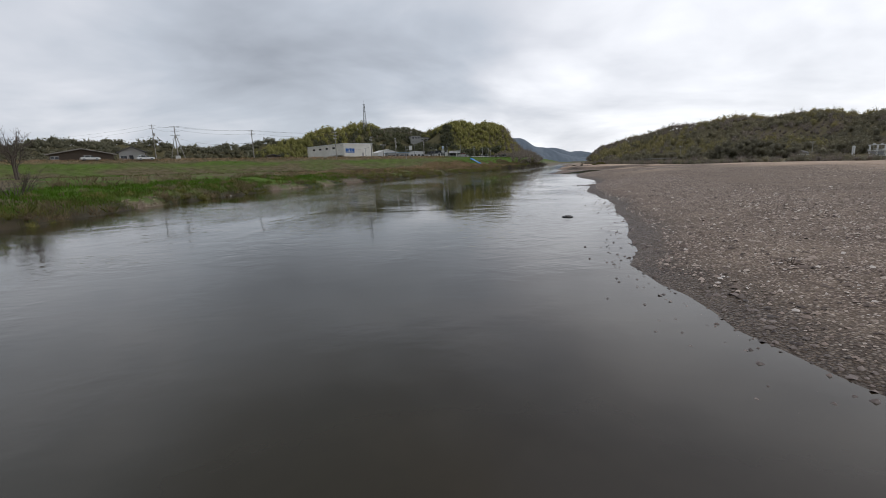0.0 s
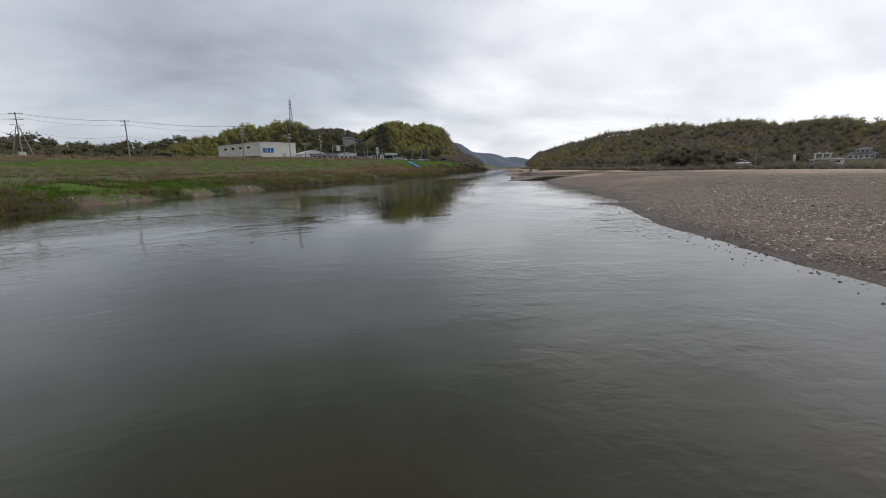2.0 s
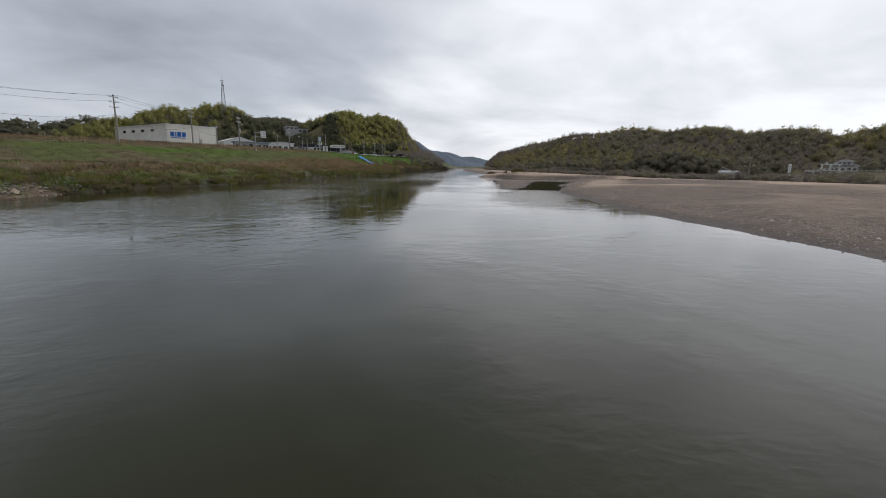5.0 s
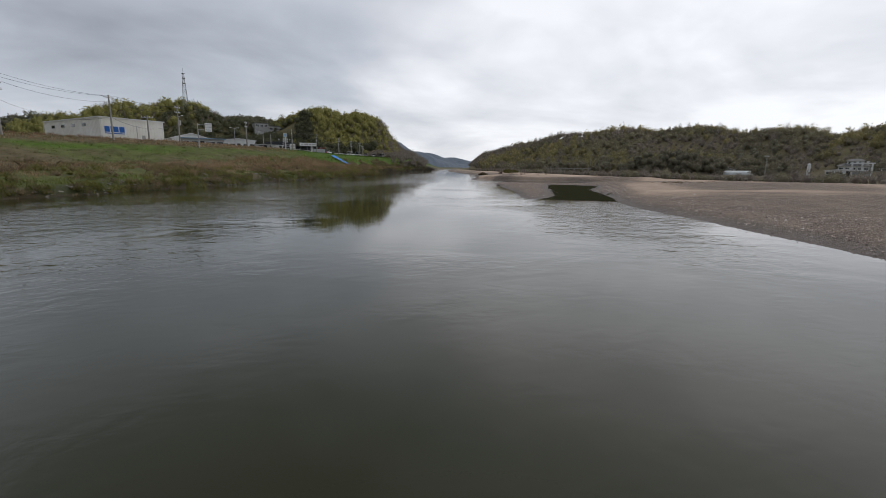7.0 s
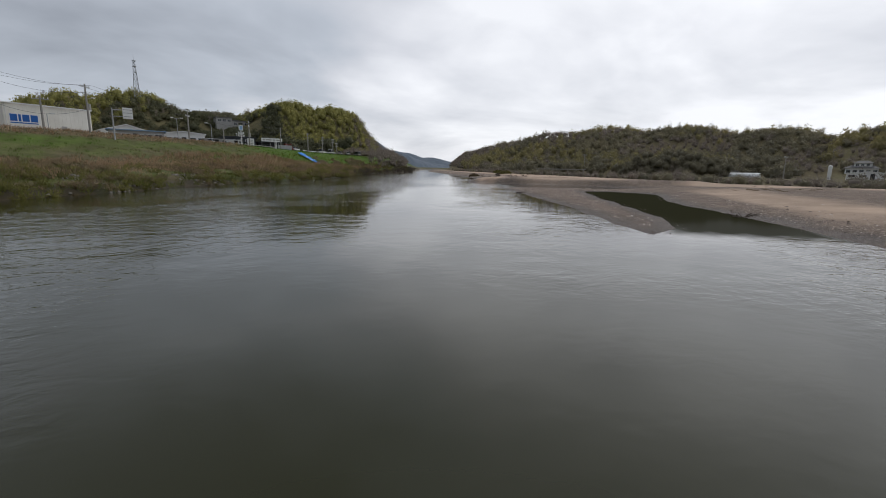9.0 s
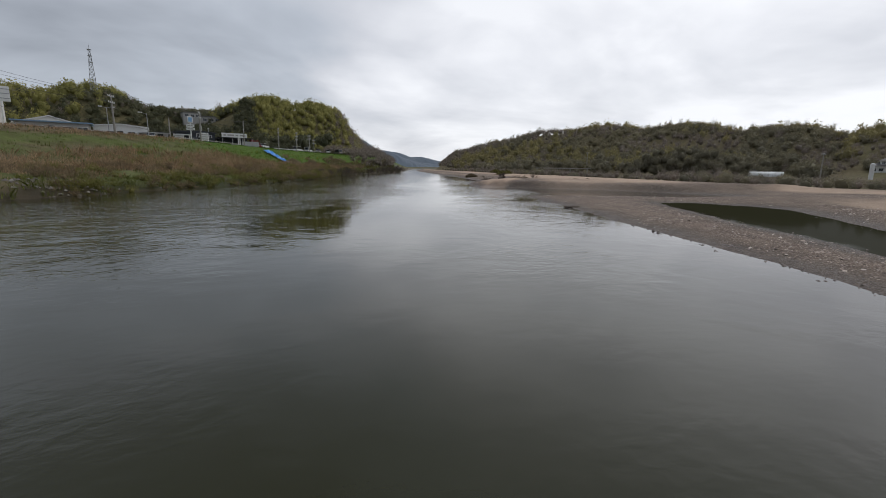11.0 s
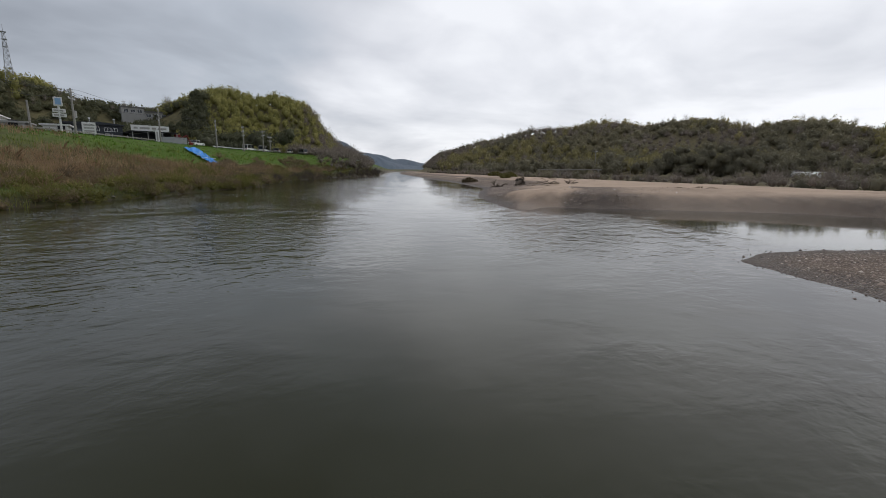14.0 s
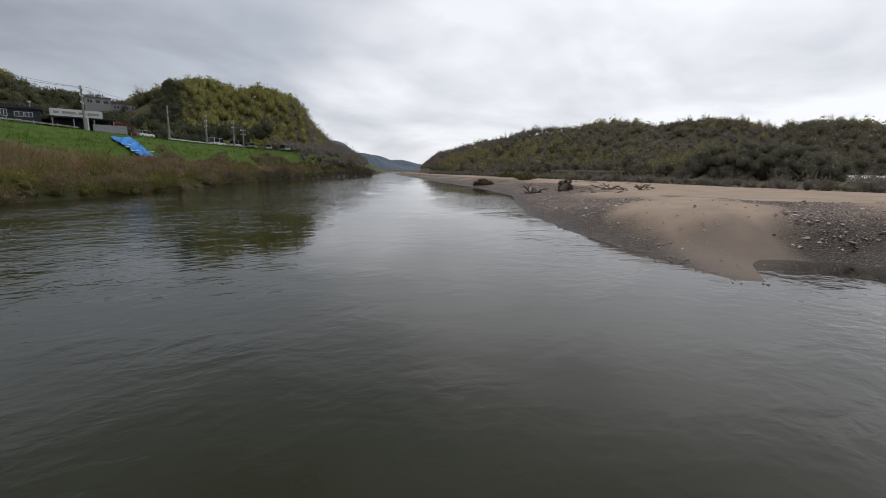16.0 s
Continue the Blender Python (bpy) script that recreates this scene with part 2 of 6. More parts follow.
# ---- the lie of the land ----
LEFT_EDGE = np.array([(-40, -900), (-30, -200), (-26, -40), (-25, 10), (-26, 30), (-27, 45), (-25.5, 62), (-23.5, 78), (-19, 90), (-14.5, 104), (-8, 119), (-1.5, 131), (5, 145), (10.5, 160), (17, 173), (23, 183), (30, 195), (37, 209), (43, 225), (50, 252), (62, 282), (78, 308), (97, 334), (108, 370), (128, 430), (168, 540), (225, 690), (300, 850), (420, 1000), (900, 1300)], float)
RIGHT_EDGE = np.array([(2, -900), (5, -200), (6, -40), (5.8, 3.5), (5.75, 7), (5.8, 9.6), (6.3, 12.2), (7.4, 14.6), (8.9, 17.4), (10.3, 21), (12, 25.5), (12.7, 27.6), (14, 30), (14.7, 33), (15.6, 37), (16.8, 41.2), (17.6, 44.6), (18.9, 47.4), (20.2, 49.8), (21, 52), (21.6, 54.3), (20.9, 55.6), (21.0, 56.5), (22.2, 56.1), (23.6, 56.9), (25.2, 60.3), (27, 64.9), (28.7, 69.5), (30, 76), (31.2, 83), (33.4, 90), (36.2, 97.5), (38.6, 104.8), (42, 111), (46.3, 117.2), (49, 122), (52, 127.5), (56.5, 133), (62.2, 138.5), (63, 142), (61.2, 146), (58.4, 146.8), (55.8, 143.2), (50.2, 134.2), (47, 128.8), (43.6, 123), (40.2, 118.2), (37.8, 115.8), (35.2, 114.6), (35.8, 117), (38.2, 121.8), (40.6, 127), (42.4, 131.6), (44.2, 136.8), (46.2, 141), (48.2, 146.2), (49.8, 151), (51.6, 155.3), (52.4, 157.2), (54.6, 157.9), (58.5, 156.6), (63, 154.6), (69, 151), (75, 148.5), (76.5, 152), (72, 164.5), (68, 168.5), (64, 171.8), (61.5, 174), (60, 175.6), (58.6, 174.9), (57, 173.4), (56.4, 174), (57.1, 176.2), (57.8, 179), (59.6, 183.4), (62.4, 189.6), (66, 195.5), (73, 206), (82, 231), (97, 282), (112, 330), (140, 420), (185, 540), (245, 690), (330, 840), (440, 960), (900, 1240)], float)
ROAD_EDGE = np.array([(-500, -300), (-230, -30), (-165, 45), (-115, 108), (-57, 160), (-10, 199), (12, 229), (26, 258), (38, 284), (52, 306), (66, 324), (80, 342), (92, 366), (112, 420), (150, 520), (280, 900)], float)
BAR_CREST = np.array([(60, -400), (70, -60), (76, 20), (81, 60), (86, 100), (88, 140), (90, 165), (95, 195), (104, 228), (114, 270), (128, 322), (156, 418), (198, 538), (258, 688), (344, 838)], float)


def side(px, py, line):
    """Distance to a line of points, positive on the left of its way."""
    best = np.full(px.shape, 1e18)
    sign = np.ones(px.shape)
    for (ax, ay), (bx, by) in zip(line[:-1], line[1:]):
        ex, ey = bx - ax, by - ay
        k = np.clip(((px - ax) * ex + (py - ay) * ey) / (ex * ex + ey * ey), 0, 1)
        qx, qy = px - ax - k * ex, py - ay - k * ey
        d = qx * qx + qy * qy
        near = d < best - 1e-9
        cross = ex * qy - ey * qx
        best = np.where(near, d, best)
        sign = np.where(near, np.where(cross >= 0, 1.0, -1.0), sign)
    return np.sqrt(best) * sign


def inside(px, py, poly):
    c = np.zeros(px.shape, bool)
    for (ax, ay), (bx, by) in zip(poly, np.roll(poly, -1, 0)):
        if ay == by:
            continue
        c ^= ((ay > py) != (by > py)) & (px < (bx - ax) * (py - ay) / (by - ay) + ax)
    return c


def wob(px, py, size, seed=0.0):
    """Cheap smooth noise, about -1 to 1."""
    a, b = px / size + seed, py / size - seed * 1.7
    return (np.sin(a * 2.1 + 1.3 * np.sin(b * 1.7 + seed)) + np.sin(b * 2.3 + 1.1 * np.sin(a * 1.9 - seed)) + np.sin((a + b) * 1.37 + 2.1 * np.sin((a - b) * 0.9))) / 3


HILLS = [  # x, y, height, reach
    (-46, 424, 39.4, 48), (-75, 418, 35.4, 45), (-105, 412, 26.4, 45), (-15, 425, 31.4, 45), (15, 430, 29.4, 45), (42, 413, 38.4, 46), (66, 405, 36.2, 39), (28, 425, 33.4, 45), (82, 394, 33.4, 31), (94, 386, 27, 27), (104, 377, 20.5, 22), (111, 370, 12.5, 17), (100, 420, 22.4, 36), (125, 470, 18, 40),
    (-149, 481, 31.5, 48), (-185, 467, 27.5, 45), (-216, 453, 26.5, 42), (-241, 438, 31.5, 40), (-268, 415, 31.5, 45), (-250, 340, 26.5, 60), (-320, 260, 31.5, 75), (-420, 150, 25.5, 80), (-25, 720, 60, 110), (-160, 640, 40, 90), (40, 560, 35, 80), (90, 620, 30, 70),
    (390, -150, 30, 85), (375, -40, 31, 85), (368, 60, 30, 82), (360, 150, 29, 64), (353, 230, 27, 58), (343, 300, 28.5, 68), (322, 355, 32.5, 76), (302, 405, 34.5, 75), (288, 455, 34, 75), (284, 515, 29, 75), (292, 590, 23, 75), (305, 660, 15.8, 70), (330, 750, 9.8, 70), (380, 850, 6.8, 70)]


def hills(px, py):
    z = np.zeros(px.shape)
    for x, y, h, r in HILLS:
        z = np.maximum(z, h * np.exp(-((px - x) ** 2 + (py - y) ** 2) / (r * r)))
    return z


def smooth(v, a, b):
    k = np.clip((v - a) / (b - a), 0, 1)
    return k * k * (3 - 2 * k)


RIGHT_LAND = np.vstack([RIGHT_EDGE, [(3000, 1240), (3000, -900)]])


def land(px, py):
    """Height of the ground, and the distances to both waterlines, the road's edge and the bar's crest."""
    dl = side(px, py, LEFT_EDGE) + 0.5 * wob(px, py, 3.1, 2.0) + 0.35 * wob(px, py, 1.3, 5.0)
    dr = np.abs(side(px, py, RIGHT_EDGE)) * np.where(inside(px, py, RIGHT_LAND), 1, -1)
    dr = dr + 0.22 * wob(px, py, 2.3, 1.0) + 0.12 * wob(px, py, 0.9, 3.0)
    dc = -side(px, py, ROAD_EDGE)
    db = -side(px, py, BAR_CREST)
    bench = np.interp(dl, [-40, -6, 0, 0.7, 2.5, 8, 20, 60], [-2.5, -1.2, 0, 0.55, 1.1, 1.9, 2.6, 3.4])
    bench = bench + np.clip(dl, 0, 3) / 3 * (0.22 * wob(px, py, 2.2, 8.0) + 0.2 * wob(px, py, 7.0, 4.0))
    zl = bench + (8.0 - bench) * (1 - smooth(dc, 0.0, 22.0))
    zl = np.where(dl > 0, zl, bench)
    zl = np.where(dc < -2, np.maximum(zl, 8.0 + (hills(px, py) - 7.0) * smooth(-dc, 2, 26)), zl)
    bar = np.interp(dr, [-40, -8, -2, 0, 1.0, 3.0, 8, 18, 50], [-2.2, -0.9, -0.25, 0, 0.16, 0.38, 0.72, 1.0, 1.3])
    bar = bar + np.clip(dr, 0, 4) / 4 * (0.05 * wob(px, py, 4.0, 6.0) + 0.07 * wob(px, py, 15.0, 7.0))
    spit = smooth(py, 108, 120) * (1 - smooth(py, 158, 163)) * (1 - smooth(px - 0.62 * (py - 116), 44, 50))
    low_spur = np.exp(-((px - 21.3) / 2.6) ** 2 - ((py - 55.6) / 2.0) ** 2)
    bar = np.where(dr > 0, bar * (1 - 0.62 * spit) * (1 - 0.7 * low_spur), bar)
    cut = smooth(px + py, 233.5, 236) * smooth(px, 59, 61) * smooth(py, 146, 152) * (1 - smooth(py, 180, 190)) * (1 - smooth(dr, 6, 14))
    bar = np.where(dr > 0, bar + 0.62 * cut * smooth(dr, 0.1, 2.2), bar)
    behind = smooth(db, 0.0, 14.0)
    zr = bar * (1 - behind) + behind * (0.35 + 0.45 * smooth(db, 45, 85))
    rise = hills(px, py) * smooth(db, np.where(py > 330, 4, 30), np.where(py > 330, 30, 60))
    zr = np.where(rise > 0.3, np.maximum(zr, rise), zr)
    z = np.where(dl > -2.0, zl, np.where(dr > dl, zr, bench))
    z = np.where((dl <= 0) & (dr > -40) & (dr > dl), zr, z)
    return z, dl, dr, dc, db


def spread(a, b, near_a, near_b, step, grow=1.16):
    """Grid lines: even between near_a and near_b, wider and wider outside."""
    mid = list(np.arange(near_a, near_b + 0.01, step))
    lo, d = [mid[0]], step
    while lo[-1] > a:
        d *= grow
        lo.append(lo[-1] - d)
    hi, d = [mid[-1]], step
    while hi[-1] < b:
        d *= grow
        hi.append(hi[-1] + d)
    return np.array(lo[:0:-1] + mid + hi[1:])


def mesh_object(name, verts, faces, mat=None, attrs=None, smooth_shade=False):
    me = bpy.data.meshes.new(name)
    me.from_pydata(np.asarray(verts).tolist(), [], faces if isinstance(faces, list) else faces.tolist())
    for key, values in (attrs or {}).items():
        a = me.attributes.new(key, "FLOAT", "POINT")
        a.data.foreach_set("value", np.asarray(values, np.float32))
    if mat:
        me.materials.append(mat)
    if smooth_shade:
        me.polygons.foreach_set("use_smooth", [True] * len(me.polygons))
    me.update()
    return new(name, me)


def slope_green(px, py, dl, dc):
    """How green the road-side land is: a green strip under a straw verge, all green by the shops, patches on the flat."""
    up = smooth(py, 205, 238)
    strip = smooth(dc + 2 * wob(px, py, 9, 1), 5.5, 8.5) * (1 - smooth(dc + 2.5 * wob(px, py, 7, 3), 9.5, 14.0)) * (0.55 + 0.45 * smooth(wob(px, py, 13.0, 2.0), -0.4, 0.3))
    wide = 6 * smooth(py, 208, 242)
    lawn = 1 - smooth(dc + 1.5 * wob(px, py, 6, 3), 7.0 + wide, 12.0 + wide)
    flat = smooth(dc, 8, 13) * smooth(wob(px, py, 10.0, 1.5) + 0.5 * wob(px, py, 3.0, 4.5) + 0.5 * np.exp(-((dl - 7) / 4) ** 2), -0.15, 0.4) * (1 - 0.55 * smooth(py, 95, 140))
    low = 0.8 * smooth(wob(px, py, 4.0, 7.0), 0.15, 0.6) * (dl < 7)
    return np.clip(np.maximum(np.maximum((1 - up) * strip, up * lawn), np.maximum(flat, low)), 0, 1)


def CLAY(y):
    """Where the left bank is undercut and bare."""
    return np.exp(-((y - 47) / 3.5) ** 2) + np.exp(-((y - 81) / 5.0) ** 2) + np.exp(-((y - 94) / 3.0) ** 2) + np.exp(-((y - 105) / 4.0) ** 2)


def sandy(px, py, dr):
    s1 = 0.85 * smooth(wob(px, py, 11.0, 2.2) + wob(px, py, 4.0, 0.7) * 0.5, 0.2, 0.8) * smooth(py, 60, 120) * smooth(dr, 3, 7) + 0.75 * smooth(dr + 3 * wob(px, py, 14.0, 3.0), 24, 42) * (1 - smooth(py, 120, 150)) + 0.8 * smooth(dr + 1.5 * wob(px, py, 5.0, 3.0), 9, 15) * smooth(py, 130, 165) * (1 - 0.7 * smooth(wob(px, py, 9.0, 5.0), 0.2, 0.7))
    s1 = s1 + 0.75 * smooth(px - 0.55 * (py - 175) + 1.2 * wob(px, py, 4.0, 6.0), 65.5, 69.0) * smooth(py, 158, 170)
    u, off = ((px - 48) * 16 + (py - 117) * 20) / 656, ((px - 48) * 20 - (py - 117) * 16) / 25.6
    s1 = s1 + 0.75 * smooth(off, 0.5, 2.0) * (1 - smooth(off + 1.5 * wob(px, py, 6.0, 2.0), 5, 9)) * smooth(u, -0.35, 0.0) * (1 - smooth(u, 1.0, 1.3))
    along = np.clip(((px - 57.6) * 17.2 + (py - 174.3) * 17.0) / 585.0, 0, 1)
    off = np.hypot(px - 57.6 - 17.2 * along, py - 174.3 - 17.0 * along) / (0.8 + 1.9 * np.exp(-((along - 0.32) / 0.24) ** 2))
    return np.clip(s1 + 1 - smooth(off + 0.25 * wob(px, py, 2.0, 1.0) + 0.12 * wob(px, py, 0.8, 2.0), 0.75, 1.15), 0, 1)


def build_ground():
    xs, ys = spread(-4500, 4500, -60, 112, 0.9, 1.13), spread(-1500, 4800, -12, 262, 1.0, 1.12)
    gx, gy = np.meshgrid(xs, ys)
    px, py = gx.ravel(), gy.ravel()
    z, dl, dr, dc, db = land(px, py)
    nx, ny = len(xs), len(ys)
    i = np.arange(nx * ny).reshape(ny, nx)
    faces = np.stack([i[:-1, :-1].ravel(), i[:-1, 1:].ravel(), i[1:, 1:].ravel(), i[1:, :-1].ravel()], 1)
    left = dl > -2
    growth = np.where(left, smooth(dl + 0.3 * wob(px, py, 2.0, 9.0), -0.6, 0.1), np.where((px > 190) & (py < 420), 1.0, smooth(db, -2, 10)))
    clay = (CLAY(py) > 0.5) & (dl < 1.7)
    growth = np.where(left & clay, growth * smooth(dl + 0.8 * wob(px, py, 1.7, 2.0), 0.2, 1.2), growth)
    green = np.where(left, np.where((z > 8.4) | (dc < -3), 0.1, slope_green(px, py, dl, dc)), smooth(wob(px, py, 12.0, 0.4), -0.4, 0.6) * 0.12)
    sand = np.where(left, 0.6, sandy(px, py, dr))
    wet = 1 - smooth(np.where(left, dl, dr) + 0.3 * wob(px, py, 3.0, 4.0) - 1.0 * smooth(px + py, 233, 236) * smooth(py, 146, 152) * (1 - smooth(py, 174, 182)), 0.5, 2.2)
    return tagged(mesh_object("ground", np.stack([px, py, z], 1), faces, M_GROUND, {"growth": growth, "green": green, "sand": sand, "wet": wet, "damp_shade": np.where(left & ~clay, 1 - smooth(dl, 0.5, 2.4), 0.0)}, True), "gravel bars, grassy banks and wooded hills beside a river", "ground", kind="structure")


build_ground()
def build_water():
    xs, ys = spread(-4500, 4500, -32, 84, 1.0, 1.25), spread(-1500, 4800, -6, 225, 1.0, 1.25)
    gx, gy = np.meshgrid(xs, ys)
    px, py = gx.ravel(), gy.ravel()
    pools = [np.array([(36.3, 114.6), (38.0, 116.6), (50, 134.5), (57.5, 148), (63, 147.5), (65, 141), (49.5, 121), (44.6, 113.4), (42.0, 111.0), (38.8, 113.2)]), np.array([(58.3, 174.2), (76, 148), (79, 154), (61, 177)])]
    lively, still = np.ones(px.shape), np.zeros(px.shape)
    for pool, calm, dull_share in zip(pools, (0.96, 0.35), (1.0, 0.0)):
        ring = np.vstack([pool, pool[:1]])
        edge = np.min([np.hypot(px - a[0] - (b[0] - a[0]) * q, py - a[1] - (b[1] - a[1]) * q) for a, b in zip(ring[:-1], ring[1:]) for q in [np.clip(((px - a[0]) * (b[0] - a[0]) + (py - a[1]) * (b[1] - a[1])) / ((b - a) @ (b - a)), 0, 1)]], axis=0)
        cover = 1 - smooth(edge * np.where(inside(px, py, pool), -1, 1) + 0.5 * wob(px, py, 2.0, 1.0), -0.6, 0.6)
        lively -= calm * cover
        still = np.maximum(still, cover * dull_share)
    lively = np.clip(lively, 0.04, 1)
    mid = px - np.interp(py, [-900, 0, 60, 100, 140, 170, 210, 300, 900], [-10, -4, 5, 17, 31, 47, 61, 97, 345])
    fetch = (1 - smooth(mid, -12, 4)) * (0.34 * smooth(py, -20, 10) + 0.30 * smooth(py, 40, 100) + 0.16 * smooth(py, 130, 165)) + 0.3 * np.exp(-((px - 8 - 0.2 * (py - 22)) / 5) ** 2) * np.exp(-((py - 22) / 10) ** 2)
    fetch += 0.75 * np.exp(-((px - 34 - 0.55 * (py - 102)) / 4.0) ** 2) * np.exp(-((py - 102) / 11) ** 2) + 0.6 * np.exp(-((px - 54 - 0.5 * (py - 165)) / 4) ** 2) * np.exp(-((py - 165) / 9) ** 2)
    fetch += 0.26 * smooth(mid, 2, 6) * (1 - smooth(mid, 12, 17)) * smooth(py, 5, 30) * (1 - smooth(py, 200, 240))
    off_bank = -side(px, py, LEFT_EDGE)
    fetch = np.clip(fetch, 0, 1.6)
    lively = lively * (1 - 0.56 * smooth(py, 25, 55) * (1 - 0.55 * smooth(py, 135, 175)) * (1 - smooth(off_bank + 1.5 * wob(px, py, 9.0, 3.0), 7, 15)))
    dr = np.abs(side(px, py, RIGHT_EDGE)) * np.where(inside(px, py, RIGHT_LAND), 1, -1)
    silt = np.clip(smooth(dr, -7, 0) + (1 - smooth(py, 5, 45)) * 0.7, 0, 1)
    i = np.arange(len(xs) * len(ys)).reshape(len(ys), len(xs))
    faces = np.stack([i[:-1, :-1].ravel(), i[:-1, 1:].ravel(), i[1:, 1:].ravel(), i[1:, :-1].ravel()], 1)
    return tagged(mesh_object("water", np.stack([px, py, px * 0], 1), faces, M_WATER, {"lively": lively, "fetch": fetch, "silt": silt, "still": still}, True), "wide slow olive-brown river with patches of ripples", "river", kind="structure")


build_water()


# ---- woods ----
def crown_shape(rng, leaves, tall, rag, leaf, core_size=0.62, plume=0.0, slim=0.8):
    """Small pointed leaf sprays on and in an uneven crown of radius 1, over a rough core. plume: how far they rise and droop like bamboo tips."""
    v, f = [], []
    lobes = [(rng.normal(size=3), rng.uniform(0.1, 0.35)) for _ in range(5)]
    for _ in range(leaves):
        d = rng.normal(size=3)
        d /= np.linalg.norm(d)
        if d[2] < -0.4:
            d[2] *= -0.6
        r = 1 - rag * 0.3
        for q, k in lobes:
            r += rag * k * max(0.0, float(d @ q) / np.linalg.norm(q)) ** 3
        c = d * r * np.array([1, 1, tall]) * (rng.uniform(0.70, 1.02) if slim > 0.5 else rng.uniform(0.45, 0.95))
        a = np.cross(d, rng.normal(size=3))
        a /= np.linalg.norm(a) + 1e-9
        b = d * 0.5 + rng.normal(size=3) * 0.6 + np.array([0, 0, plume])
        b /= np.linalg.norm(b) + 1e-9
        s = leaf * rng.uniform(0.6, 1.4)
        i = len(v)
        v += [c - a * s * slim, c + a * s * slim, c + b * s * (2.0 if slim > 0.5 else 3.6)]
        f.append((i, i + 1, i + 2))
    bm = bmesh.new()
    bmesh.ops.create_icosphere(bm, subdivisions=1, radius=max(core_size, 0.01))
    off = len(v)
    for w in bm.verts:
        v.append(np.array(w.co) * np.array([1, 1, tall]) * rng.uniform(0.55, 1.25))
    core = [tuple(off + w.index for w in face.verts) for face in bm.faces] if core_size > 0 else []
    bm.free()
    return np.array(v), f, core


def twig_shape(rng, sticks):
    """A leafless crown: thin sticks fanning up from the foot."""
    v, f = [], []
    for _ in range(sticks):
        d = np.array([rng.normal(0, 0.5), rng.normal(0, 0.5), rng.uniform(0.5, 1.3)])
        o = np.array([rng.normal(0, 0.15), rng.normal(0, 0.15), rng.uniform(-0.6, 0.5)])
        a = np.cross(d, rng.normal(size=3))
        a = a / (np.linalg.norm(a) + 1e-9) * rng.uniform(0.006, 0.016)
        i = len(v)
        v += [o - a, o + a, o + d * rng.uniform(0.35, 0.8)]
        f.append((i, i + 1, i + 2))
    return np.array(v), f, []


def mesh_fast(name, verts, faces, mat, attrs=None):
    """One mesh from arrays; all faces have the same count of corners."""
    verts, faces = np.asarray(verts, np.float32), np.asarray(faces, np.int32)
    me = bpy.data.meshes.new(name)
    me.vertices.add(len(verts))
    me.vertices.foreach_set("co", verts.ravel())
    k = faces.shape[1]
    me.loops.add(faces.size)
    me.loops.foreach_set("vertex_index", faces.ravel())
    me.polygons.add(len(faces))
    me.polygons.foreach_set("loop_start", np.arange(0, faces.size, k, dtype=np.int32))
    for key, values in (attrs or {}).items():
        a = me.attributes.new(key, "FLOAT", "POINT")
        a.data.foreach_set("value", np.asarray(values, np.float32))
    me.materials.append(mat)
    me.update(calc_edges=True)
    me.validate()
    return new(name, me)


def forest(name, label, spots, mat, shapes, seed, category="woods"):
    """Many crowns joined into one mesh. spots: rows of x, y, z of the ground, radius, tint."""
    rng = np.random.default_rng(seed)
    # the slope below the hillside building is kept low
    spots = [p for p in spots if not (-9 < p[0] < 24 and 335 < p[1] < 402 and p[2] + 2.0 * p[3] > 2.7 + 0.089 * (p[1] - 135))]
    solid = [(v, np.array(f + core, np.int32)) for v, f, core in shapes]
    V, F, T, n = [], [], [], 0
    for x, y, z, r, tint in spots:
        v, f = solid[rng.integers(len(solid))]
        a = rng.uniform(0, 6.283)
        ca, sa = math.cos(a), math.sin(a)
        sx, sz = r * rng.uniform(0.85, 1.15), r * rng.uniform(0.85, 1.2)
        tall = v[:, 2].max()
        V.append(np.stack([(v[:, 0] * ca - v[:, 1] * sa) * sx + x, (v[:, 0] * sa + v[:, 1] * ca) * sx + y, v[:, 2] * sz + z + tall * sz * 0.55], 1))
        F.append(f + n)
        # tint rises up each crown: pale bamboo tips, top light painted into other trees
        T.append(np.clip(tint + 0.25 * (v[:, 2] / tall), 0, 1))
        n += len(v)
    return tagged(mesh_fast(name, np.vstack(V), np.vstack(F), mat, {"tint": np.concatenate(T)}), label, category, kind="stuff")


def scatter(x0, x1, y0, y1, step, seed):
    rng = np.random.default_rng(seed)
    gx, gy = np.meshgrid(np.arange(x0, x1, step), np.arange(y0, y1, step))
    px = gx.ravel() + rng.uniform(-0.5, 0.5, gx.size) * step
    py = gy.ravel() + rng.uniform(-0.5, 0.5, gx.size) * step
    return px, py, rng


srng = np.random.default_rng(5)
SH_ROUND = [crown_shape(srng, 110, 1.0, 0.8, 0.13) for _ in range(8)]
SH_BAMBOO = [crown_shape(srng, 110, 1.5, 0.8, 0.125, 0.62, 0.7) for _ in range(8)]
SH_FINE = [crown_shape(srng, 300, 1.05, 0.9, 0.075, 0.62, 0.4, 0.6) for _ in range(5)]
SH_FAR = [crown_shape(srng, 34, 0.8, 0.5, 0.2) for _ in range(5)]
SH_TWIG = [twig_shape(srng, 90) for _ in range(5)]
SH_BARE = [crown_shape(srng, 170, 1.15, 0.9, 0.06, 0.34, 0.9, 0.4) for _ in range(6)]
SH_SCRUB = [crown_shape(srng, 160, 0.75, 1.0, 0.08, 0.3, 0.5, 0.32) for _ in range(6)]


